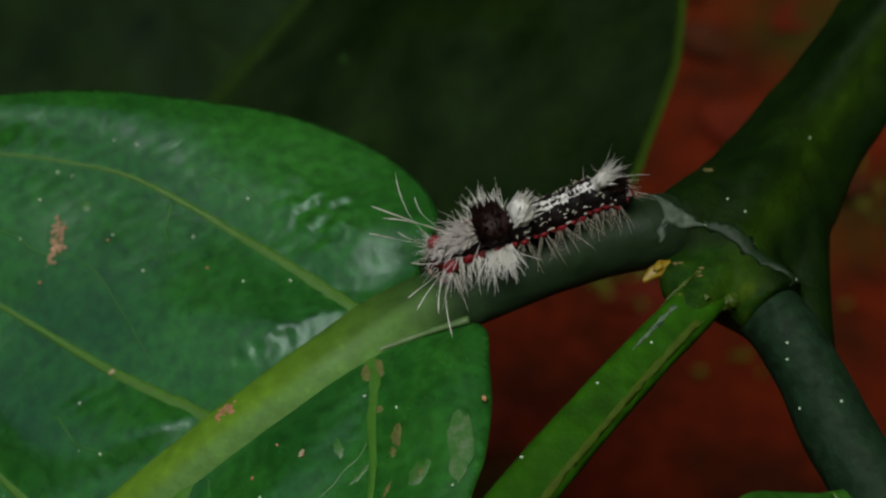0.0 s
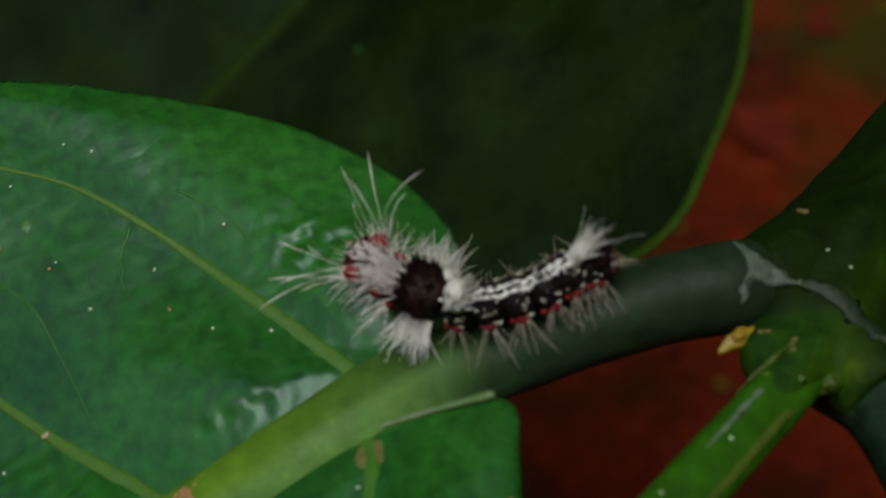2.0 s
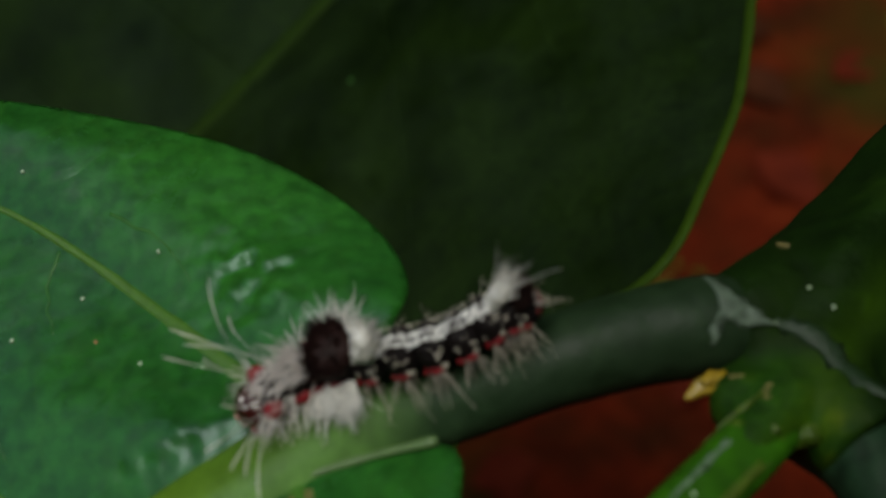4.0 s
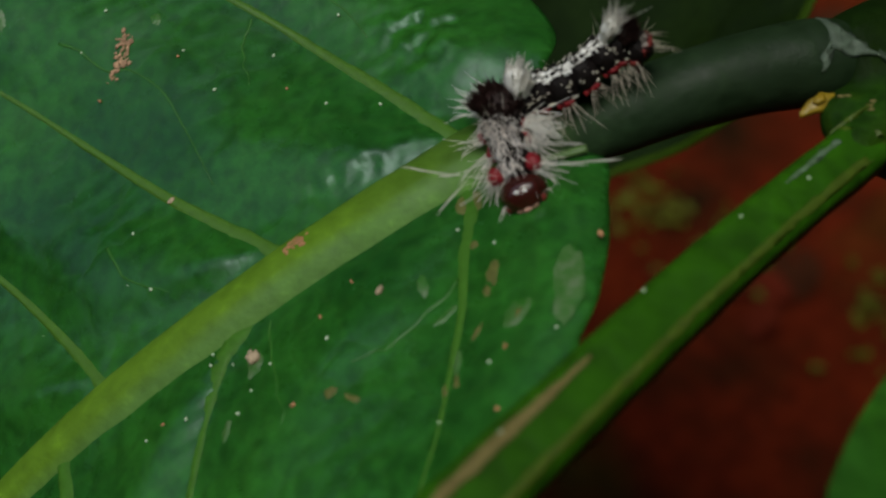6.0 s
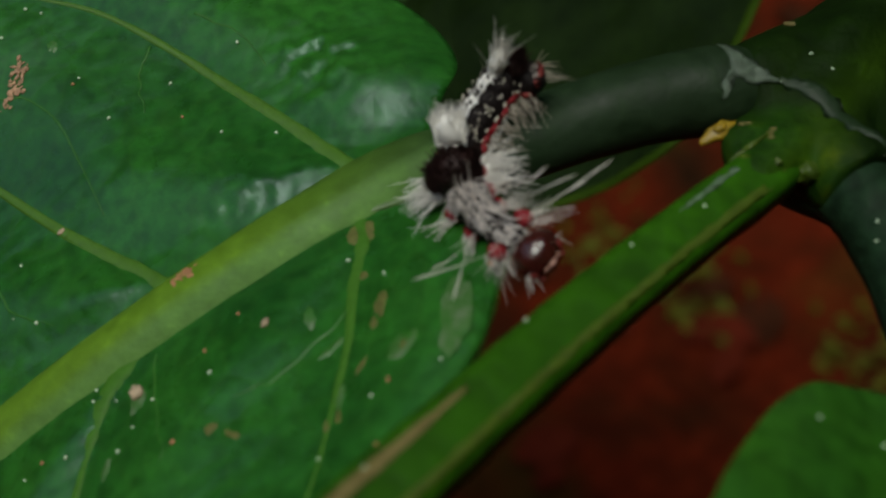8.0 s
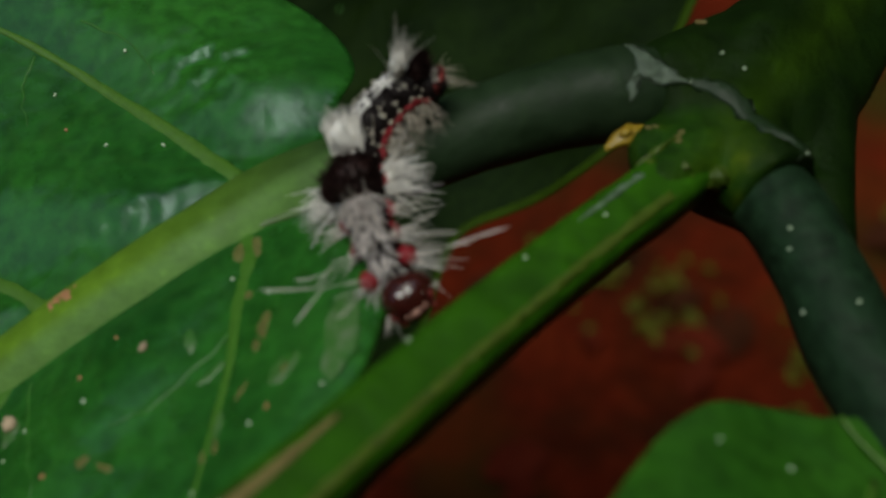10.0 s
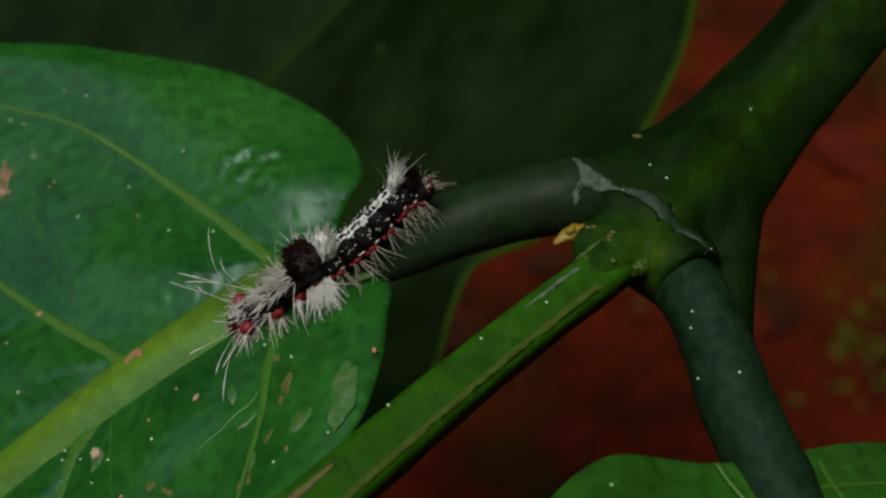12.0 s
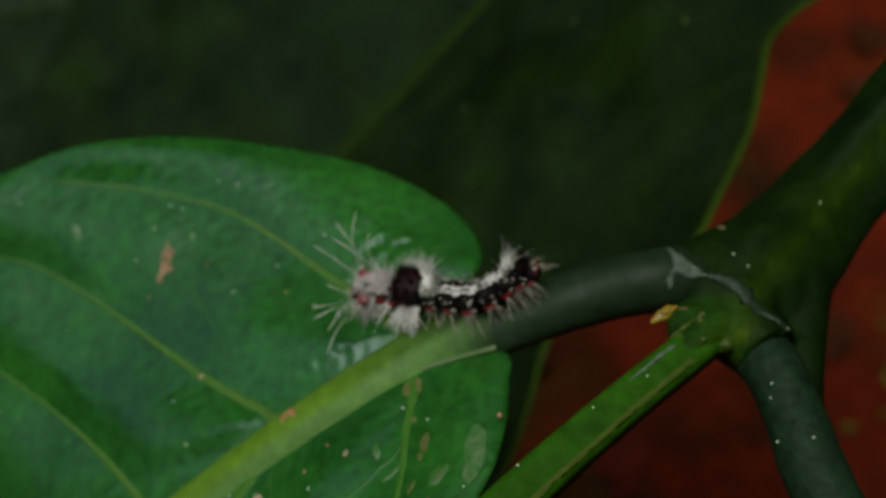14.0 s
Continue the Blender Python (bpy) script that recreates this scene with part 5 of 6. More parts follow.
    # stubby legs beneath the body
    for k in (0, 2, 3, 4, 5, 8, 9, 10):
        for sgn in (1, -1):
            bm = bmesh.new()
            tube(bm, [(0, sgn * 0.7, -1.0, 0.4, 0.4), (0, sgn * 0.85, -1.6, 0.38, 0.38), (0.05, sgn * 0.9, -2.1, 0.3, 0.3)], 8, 10, (1, 0, 0))
            part("leg", bm, M_LEG, SEGMENTS[k], "short maroon leg")


build_ground()
build_litter()
build_unseen_hedge()
build_large_leaf()
stem_thing, shoot_rows = build_stem()
build_right_leaf()
skin = surface_of([ob for ob in bpy.data.objects if ob.type == "MESH" and ob.name.split(".")[0] in ("stem_body", "shoot", "petiole")])
build_node_details(stem_thing, shoot_rows, skin)
build_dark_leaf()
# both leaves below take the shade-darkened leaf colour
back_leaf((-140, 340, 210), (-0.9, -0.4, -0.1), (-0.1, -0.3, 0.95), 220, 70, "dull grey-green shaded leaf below the others", M_LEAF_SHADE_DARK)
back_leaf((-110, 450, 230), (-0.9, -0.2, 0.1), (0.1, -0.4, 0.9), 260, 80, "dark shaded leaf deep in the plant", M_LEAF_SHADE_DARK)
build_caterpillar()
build_stem_grains(skin)
build_crumbs()


# ---- what moves ----
def motions():
    walk(SEGMENTS[0], [
        (0, pose(0.03965, 0.01198, 0.51792, -21.2, 1.9, 160.0)),
        (0.5, pose(0.03677, 0.01117, 0.51757, -19.2, 3.1, 168.2)),
        (1, pose(0.03331, 0.01040, 0.51719, -17.4, 3.9, 174.7)),
        (1.5, pose(0.03282, 0.01014, 0.51712, -15.4, 4.5, 180.9)),
        (2, pose(0.03265, 0.00998, 0.51708, -16.9, 3.9, 176.6)),
        (2.5, pose(0.03203, 0.00980, 0.51701, -10.5, 6.0, 194.5)),
        (2.7, pose(0.03219, 0.01000, 0.51705, -7.3, 6.8, 202.5)),
        (3.2, pose(0.03183, 0.00989, 0.51700, -8.7, 6.5, 198.9)),
        (3.75, pose(0.03094, 0.00962, 0.51689, -12.2, 5.4, 190.1)),
        (4.3, pose(0.03007, 0.00934, 0.51679, -15.4, 4.0, 181.2)),
        (4.8, pose(0.02972, 0.00922, 0.51675, -16.6, 3.3, 177.7)),
        (5, pose(0.03022, 0.00848, 0.51669, -20.4, 1.7, 163.8)),
        (5.5, pose(0.02862, 0.00897, 0.51657, -18.1, 9.1, 171.1)),
        (6, pose(0.02855, 0.00835, 0.51646, -21.1, 9.0, 159.0)),
        (6.5, pose(0.02842, 0.00789, 0.51636, -22.6, 9.1, 150.7)),
        (7, pose(0.02798, 0.00790, 0.51622, -21.4, 11.8, 157.2)),
        (7.5, pose(0.02825, 0.00788, 0.51631, -21.8, 11.1, 155.4)),
        (8, pose(0.02830, 0.00784, 0.51631, -20.7, 13.1, 160.7)),
        (8.5, pose(0.02794, 0.00734, 0.51604, -20.4, 13.5, 161.8)),
        (9, pose(0.02870, 0.00754, 0.51633, -19.3, 13.9, 166.5)),
        (9.2, pose(0.02874, 0.00755, 0.51635, -20.8, 11.7, 160.2)),
        (9.7, pose(0.02878, 0.00763, 0.51638, -20.8, 10.9, 160.0)),
        (10.25, pose(0.02888, 0.00784, 0.51643, -21.0, 8.9, 159.6)),
        (10.8, pose(0.02897, 0.00804, 0.51648, -21.1, 6.8, 159.2)),
        (11.3, pose(0.02901, 0.00812, 0.51650, -21.2, 5.8, 159.0)),
        (11.5, pose(0.02930, 0.00798, 0.51651, -20.5, 5.9, 162.3)),
        (12, pose(0.02924, 0.00813, 0.51651, -15.3, 10.5, 180.4)),
        (12.5, pose(0.02889, 0.00836, 0.51650, -18.4, 9.7, 169.9)),
        (13, pose(0.02893, 0.00907, 0.51663, -16.2, 7.6, 178.0)),
        (13.5, pose(0.02879, 0.00922, 0.51662, -16.1, 8.7, 178.2)),
        (14, pose(0.02831, 0.00878, 0.51647, -15.1, 14.9, 180.5)),
    ])
    walk(SEGMENTS[1], [
        (0, pose(0.03824, 0.01241, 0.51786, -16.4, 4.5, 178.0)),
        (0.5, pose(0.03537, 0.01140, 0.51749, -14.1, 5.0, 184.7)),
        (1, pose(0.03163, 0.01049, 0.51706, -12.6, 6.6, 188.8)),
        (1.5, pose(0.03125, 0.01008, 0.51697, -12.2, 7.8, 189.8)),
        (2, pose(0.03141, 0.01000, 0.51698, -11.5, 7.8, 191.8)),
        (2.5, pose(0.03085, 0.00948, 0.51686, -7.6, 9.7, 201.4)),
        (2.7, pose(0.03104, 0.00952, 0.51688, -6.0, 10.0, 205.4)),
        (3.2, pose(0.03069, 0.00949, 0.51685, -6.8, 10.5, 203.3)),
        (3.75, pose(0.02982, 0.00939, 0.51676, -8.8, 11.6, 198.2)),
        (4.3, pose(0.02899, 0.00927, 0.51668, -10.7, 12.7, 193.2)),
        (4.8, pose(0.02867, 0.00922, 0.51665, -11.4, 13.2, 191.3)),
        (5, pose(0.02871, 0.00884, 0.51660, -15.4, 10.8, 180.1)),
        (5.5, pose(0.02723, 0.00912, 0.51631, -12.4, 16.7, 188.3)),
        (6, pose(0.02717, 0.00879, 0.51619, -15.1, 17.3, 180.6)),
        (6.5, pose(0.02695, 0.00861, 0.51606, -16.6, 17.9, 175.8)),
        (7, pose(0.02649, 0.00845, 0.51586, -16.8, 17.8, 175.1)),
        (7.5, pose(0.02671, 0.00850, 0.51595, -17.1, 17.5, 174.1)),
        (8, pose(0.02685, 0.00826, 0.51593, -14.6, 19.7, 181.9)),
        (8.5, pose(0.02684, 0.00763, 0.51574, -14.0, 20.1, 183.8)),
        (9, pose(0.02730, 0.00782, 0.51595, -14.9, 18.6, 181.1)),
        (9.2, pose(0.02749, 0.00793, 0.51606, -15.5, 18.2, 179.1)),
        (9.7, pose(0.02755, 0.00801, 0.51610, -15.3, 18.0, 179.9)),
        (10.25, pose(0.02769, 0.00820, 0.51620, -14.6, 17.4, 182.1)),
        (10.8, pose(0.02783, 0.00838, 0.51630, -13.6, 16.8, 184.9)),
        (11.3, pose(0.02789, 0.00846, 0.51635, -13.2, 16.6, 186.2)),
        (11.5, pose(0.02792, 0.00833, 0.51632, -13.1, 15.8, 186.6)),
        (12, pose(0.02784, 0.00805, 0.51621, -8.4, 17.9, 199.0)),
        (12.5, pose(0.02745, 0.00854, 0.51622, -12.1, 17.0, 189.1)),
        (13, pose(0.02759, 0.00906, 0.51642, -11.0, 15.5, 192.3)),
        (13.5, pose(0.02731, 0.00922, 0.51636, -11.8, 15.2, 190.1)),
        (14, pose(0.02690, 0.00872, 0.51608, -11.3, 19.3, 191.4)),
    ])
    walk(SEGMENTS[2], [
        (0, pose(0.03664, 0.01201, 0.51767, -7.0, 7.3, -156.8)),
        (0.5, pose(0.03378, 0.01086, 0.51731, -5.7, 6.7, -153.5)),
        (1, pose(0.03005, 0.00981, 0.51680, -3.3, 9.9, -148.1)),
        (1.5, pose(0.02955, 0.00952, 0.51665, -7.0, 11.7, -157.2)),
        (2, pose(0.02994, 0.00934, 0.51669, -4.0, 11.3, -149.8)),
        (2.5, pose(0.02949, 0.00875, 0.51653, -3.7, 13.6, -149.2)),
        (2.7, pose(0.02961, 0.00872, 0.51653, -4.1, 13.5, -150.0)),
        (3.2, pose(0.02925, 0.00873, 0.51647, -4.3, 14.7, -150.7)),
        (3.75, pose(0.02838, 0.00872, 0.51632, -5.0, 17.6, -152.4)),
        (4.3, pose(0.02756, 0.00870, 0.51618, -5.7, 20.4, -154.3)),
        (4.8, pose(0.02723, 0.00868, 0.51612, -6.0, 21.5, -155.1)),
        (5, pose(0.02716, 0.00839, 0.51607, -5.5, 22.2, -153.9)),
        (5.5, pose(0.02581, 0.00849, 0.51568, -2.7, 24.3, -146.9)),
        (6, pose(0.02572, 0.00822, 0.51555, -2.9, 24.2, -147.4)),
        (6.5, pose(0.02572, 0.00798, 0.51545, 2.3, 24.2, -134.7)),
        (7, pose(0.02540, 0.00805, 0.51536, 0.1, 24.3, -140.1)),
        (7.5, pose(0.02548, 0.00809, 0.51540, -1.2, 24.3, -143.3)),
        (8, pose(0.02573, 0.00767, 0.51537, 2.5, 24.2, -134.2)),
        (8.5, pose(0.02561, 0.00714, 0.51517, -3.0, 24.2, -147.5)),
        (9, pose(0.02597, 0.00745, 0.51540, -5.4, 23.8, -153.6)),
        (9.2, pose(0.02621, 0.00754, 0.51550, -4.4, 24.0, -151.0)),
        (9.7, pose(0.02629, 0.00758, 0.51555, -3.7, 24.1, -149.3)),
        (10.25, pose(0.02649, 0.00768, 0.51566, -1.7, 24.3, -144.4)),
        (10.8, pose(0.02668, 0.00776, 0.51576, 0.5, 24.4, -139.0)),
        (11.3, pose(0.02676, 0.00779, 0.51580, 1.4, 24.3, -136.8)),
        (11.5, pose(0.02668, 0.00758, 0.51572, 2.0, 24.3, -135.5)),
        (12, pose(0.02651, 0.00711, 0.51554, 1.8, 24.3, -136.0)),
        (12.5, pose(0.02621, 0.00785, 0.51563, 0.8, 24.4, -138.3)),
        (13, pose(0.02627, 0.00842, 0.51584, -2.5, 24.3, -146.5)),
        (13.5, pose(0.02602, 0.00867, 0.51583, -3.2, 24.3, -148.0)),
        (14, pose(0.02530, 0.00810, 0.51537, -5.6, 23.8, -153.9)),
    ])
    walk(SEGMENTS[3], [
        (0, pose(0.03491, 0.01112, 0.51741, -5.4, 7.6, -153.0)),
        (0.5, pose(0.03207, 0.00988, 0.51705, -4.9, 8.3, -151.7)),
        (1, pose(0.02851, 0.00874, 0.51643, -3.6, 13.0, -149.0)),
        (1.5, pose(0.02777, 0.00873, 0.51620, -7.7, 14.5, -159.1)),
        (2, pose(0.02829, 0.00836, 0.51626, -6.0, 14.3, -154.9)),
        (2.5, pose(0.02795, 0.00790, 0.51606, -7.4, 15.9, -158.5)),
        (2.7, pose(0.02795, 0.00787, 0.51604, -8.1, 15.5, -160.3)),
        (3.2, pose(0.02759, 0.00788, 0.51594, -8.0, 16.6, -159.9)),
        (3.75, pose(0.02669, 0.00788, 0.51568, -7.6, 19.3, -158.9)),
        (4.3, pose(0.02583, 0.00786, 0.51542, -7.2, 21.8, -158.1)),
        (4.8, pose(0.02550, 0.00785, 0.51532, -7.1, 22.7, -157.8)),
        (5, pose(0.02556, 0.00748, 0.51525, -5.5, 23.9, -153.9)),
        (5.5, pose(0.02435, 0.00742, 0.51483, -2.6, 25.1, -146.6)),
        (6, pose(0.02420, 0.00710, 0.51468, -2.4, 24.6, -146.2)),
        (6.5, pose(0.02463, 0.00655, 0.51466, 4.8, 23.9, -128.6)),
        (7, pose(0.02455, 0.00704, 0.51477, 4.5, 23.9, -129.3)),
        (7.5, pose(0.02449, 0.00702, 0.51475, 4.4, 24.0, -129.6)),
        (8, pose(0.02488, 0.00642, 0.51471, 7.9, 23.1, -120.8)),
        (8.5, pose(0.02440, 0.00611, 0.51445, 3.4, 24.1, -132.0)),
        (9, pose(0.02483, 0.00661, 0.51475, 2.8, 24.4, -133.6)),
        (9.2, pose(0.02504, 0.00661, 0.51482, 3.3, 24.3, -132.3)),
        (9.7, pose(0.02512, 0.00661, 0.51485, 3.4, 24.4, -132.1)),
        (10.25, pose(0.02533, 0.00660, 0.51493, 3.4, 24.6, -132.0)),
        (10.8, pose(0.02555, 0.00655, 0.51499, 3.5, 24.7, -131.9)),
        (11.3, pose(0.02563, 0.00652, 0.51501, 3.5, 24.8, -131.8)),
        (11.5, pose(0.02551, 0.00620, 0.51488, 3.5, 25.0, -131.7)),
        (12, pose(0.02521, 0.00569, 0.51464, 2.6, 25.2, -134.0)),
        (12.5, pose(0.02508, 0.00664, 0.51486, 2.2, 25.1, -135.0)),
        (13, pose(0.02492, 0.00745, 0.51504, -2.9, 25.5, -147.4)),
        (13.5, pose(0.02478, 0.00781, 0.51510, -3.8, 25.5, -149.6)),
        (14, pose(0.02354, 0.00726, 0.51450, -8.6, 23.4, -161.5)),
    ])
    walk(SEGMENTS[4], [
        (0, pose(0.03320, 0.01035, 0.51717, -7.7, 6.4, -158.4)),
        (0.5, pose(0.03036, 0.00913, 0.51675, -8.4, 10.0, -160.5)),
        (1, pose(0.02696, 0.00813, 0.51597, -11.5, 17.7, -169.2)),
        (1.5, pose(0.02601, 0.00827, 0.51568, -12.5, 18.1, -171.9)),
        (2, pose(0.02643, 0.00784, 0.51569, -12.7, 18.9, -172.4)),
        (2.5, pose(0.02620, 0.00757, 0.51553, -14.8, 18.0, -178.7)),
        (2.7, pose(0.02612, 0.00758, 0.51550, -15.4, 17.4, -180.6)),
        (3.2, pose(0.02574, 0.00755, 0.51536, -15.0, 18.0, -179.1)),
        (3.75, pose(0.02481, 0.00746, 0.51500, -13.7, 19.3, -175.5)),
        (4.3, pose(0.02393, 0.00734, 0.51466, -12.4, 20.6, -171.7)),
        (4.8, pose(0.02358, 0.00729, 0.51452, -11.8, 21.1, -170.0)),
        (5, pose(0.02373, 0.00687, 0.51445, -11.2, 21.5, -168.6)),
        (5.5, pose(0.02281, 0.00666, 0.51406, -8.6, 22.9, -161.7)),
        (6, pose(0.02266, 0.00637, 0.51392, -10.2, 22.2, -165.8)),
        (6.5, pose(0.02348, 0.00542, 0.51393, -1.0, 24.3, -142.6)),
        (7, pose(0.02361, 0.00606, 0.51417, 0.8, 24.3, -138.4)),
        (7.5, pose(0.02359, 0.00597, 0.51413, 3.3, 24.1, -132.2)),
        (8, pose(0.02417, 0.00524, 0.51412, 7.1, 23.3, -122.9)),
        (8.5, pose(0.02366, 0.00497, 0.51387, 10.5, 22.1, -114.1)),
        (9, pose(0.02419, 0.00557, 0.51422, 12.4, 21.1, -109.0)),
        (9.2, pose(0.02438, 0.00552, 0.51428, 12.2, 21.2, -109.5)),
        (9.7, pose(0.02439, 0.00551, 0.51428, 10.4, 22.1, -114.2)),
        (10.25, pose(0.02444, 0.00548, 0.51429, 6.0, 23.7, -125.6)),
        (10.8, pose(0.02451, 0.00546, 0.51431, 1.6, 24.3, -136.4)),
        (11.3, pose(0.02455, 0.00545, 0.51432, -0.2, 24.4, -140.7)),
        (11.5, pose(0.02430, 0.00512, 0.51413, -2.3, 24.3, -145.8)),
        (12, pose(0.02389, 0.00454, 0.51382, -1.5, 24.4, -144.0)),
        (12.5, pose(0.02381, 0.00561, 0.51410, -2.0, 24.3, -145.3)),
        (13, pose(0.02347, 0.00676, 0.51432, -8.6, 23.0, -161.7)),
        (13.5, pose(0.02324, 0.00715, 0.51435, -8.4, 23.0, -161.1)),
        (14, pose(0.02165, 0.00704, 0.51376, -17.1, 17.6, -185.9)),
    ])
    walk(SEGMENTS[5], [
        (0, pose(0.03150, 0.00970, 0.51699, -8.5, 6.5, -160.5)),
        (0.5, pose(0.02868, 0.00861, 0.51641, -9.9, 12.4, -164.5)),
        (1, pose(0.02545, 0.00805, 0.51543, -15.4, 20.6, -180.6)),
        (1.5, pose(0.02431, 0.00818, 0.51506, -15.2, 20.5, -179.7)),
        (2, pose(0.02432, 0.00775, 0.51490, -16.1, 19.8, -182.7)),
        (2.5, pose(0.02417, 0.00774, 0.51484, -18.6, 17.1, -191.2)),
        (2.7, pose(0.02403, 0.00784, 0.51482, -19.3, 16.4, -193.5)),
        (3.2, pose(0.02364, 0.00775, 0.51466, -18.6, 17.1, -191.0)),
        (3.75, pose(0.02268, 0.00749, 0.51426, -16.7, 18.7, -184.4)),
        (4.3, pose(0.02175, 0.00719, 0.51385, -14.5, 20.1, -177.6)),
        (4.8, pose(0.02139, 0.00706, 0.51369, -13.5, 20.6, -174.8)),
        (5, pose(0.02162, 0.00659, 0.51363, -13.2, 20.7, -174.1)),
        (5.5, pose(0.02114, 0.00626, 0.51336, -11.2, 21.7, -168.4)),
        (6, pose(0.02100, 0.00617, 0.51329, -12.9, 20.8, -173.2)),
        (6.5, pose(0.02226, 0.00460, 0.51328, -3.2, 24.1, -148.0)),
        (7, pose(0.02252, 0.00513, 0.51352, 1.1, 24.3, -137.6)),
        (7.5, pose(0.02277, 0.00503, 0.51358, 6.2, 23.6, -125.1)),
        (8, pose(0.02354, 0.00423, 0.51361, 10.6, 22.0, -113.9)),
        (8.5, pose(0.02334, 0.00377, 0.51341, 17.4, 17.3, -93.8)),
        (9, pose(0.02402, 0.00433, 0.51381, 19.5, 14.8, -86.1)),
        (9.2, pose(0.02420, 0.00430, 0.51386, 19.3, 15.1, -86.9)),
        (9.7, pose(0.02408, 0.00433, 0.51383, 17.3, 17.4, -94.2)),
        (10.25, pose(0.02382, 0.00444, 0.51377, 10.7, 22.0, -113.4)),
        (10.8, pose(0.02362, 0.00463, 0.51375, 2.6, 24.2, -134.1)),
        (11.3, pose(0.02356, 0.00472, 0.51376, -0.9, 24.3, -142.5)),
        (11.5, pose(0.02308, 0.00443, 0.51351, -4.6, 23.9, -151.5)),
        (12, pose(0.02256, 0.00368, 0.51311, -3.8, 24.0, -149.7)),
        (12.5, pose(0.02246, 0.00474, 0.51338, -4.3, 24.0, -150.7)),
        (13, pose(0.02192, 0.00638, 0.51367, -11.5, 21.6, -169.3)),
        (13.5, pose(0.02137, 0.00659, 0.51354, -11.1, 21.8, -168.2)),
        (14, pose(0.01960, 0.00756, 0.51320, -20.3, 13.7, -197.8)),
    ])
    walk(SEGMENTS[6], [
        (0, pose(0.02976, 0.00917, 0.51673, -10.9, 9.9, -167.1)),
        (0.5, pose(0.02697, 0.00817, 0.51594, -10.3, 18.6, -166.0)),
        (1, pose(0.02382, 0.00806, 0.51482, -14.3, 20.4, -177.3)),
        (1.5, pose(0.02254, 0.00820, 0.51441, -15.5, 19.4, -180.7)),
        (2, pose(0.02217, 0.00807, 0.51424, -19.7, 11.8, -195.0)),
        (2.5, pose(0.02214, 0.00843, 0.51434, -22.3, 7.1, -207.3)),
        (2.7, pose(0.02197, 0.00861, 0.51433, -22.5, 6.7, -208.4)),
        (3.2, pose(0.02154, 0.00838, 0.51411, -21.5, 9.3, -203.1)),
        (3.75, pose(0.02054, 0.00776, 0.51359, -18.3, 14.9, -189.9)),
        (4.3, pose(0.01964, 0.00709, 0.51308, -14.2, 19.6, -176.8)),
        (4.8, pose(0.01930, 0.00682, 0.51289, -12.3, 21.2, -171.4)),
        (5, pose(0.01954, 0.00638, 0.51284, -13.6, 20.4, -175.1)),
        (5.5, pose(0.01954, 0.00592, 0.51271, -11.3, 21.7, -168.6)),
        (6, pose(0.01953, 0.00585, 0.51268, -7.3, 23.3, -158.2)),
        (6.5, pose(0.02108, 0.00390, 0.51266, -5.2, 23.8, -153.0)),
        (7, pose(0.02157, 0.00414, 0.51290, 3.8, 24.0, -131.0)),
        (7.5, pose(0.02217, 0.00383, 0.51302, 12.4, 21.1, -108.9)),
        (8, pose(0.02323, 0.00288, 0.51312, 17.7, 17.0, -92.8)),
        (8.5, pose(0.02352, 0.00228, 0.51304, 22.1, 10.4, -74.2)),
        (9, pose(0.02441, 0.00284, 0.51351, 23.4, 7.0, -66.1)),
        (9.2, pose(0.02456, 0.00283, 0.51356, 23.3, 7.2, -66.4)),
        (9.7, pose(0.02424, 0.00283, 0.51345, 21.9, 10.9, -75.6)),
        (10.25, pose(0.02342, 0.00302, 0.51322, 15.6, 18.9, -99.6)),
        (10.8, pose(0.02267, 0.00350, 0.51310, 5.9, 23.6, -125.8)),
        (11.3, pose(0.02242, 0.00376, 0.51309, 1.5, 24.3, -136.7)),
        (11.5, pose(0.02177, 0.00367, 0.51283, -2.9, 24.2, -147.4)),
        (12, pose(0.02113, 0.00293, 0.51240, -6.7, 23.5, -156.7)),
        (12.5, pose(0.02089, 0.00403, 0.51263, -8.7, 22.8, -162.0)),
        (13, pose(0.02024, 0.00612, 0.51301, -12.7, 20.9, -172.7)),
        (13.5, pose(0.01930, 0.00645, 0.51278, -17.4, 17.5, -186.7)),
        (14, pose(0.01749, 0.00826, 0.51267, -20.2, 13.9, -197.4)),
    ])
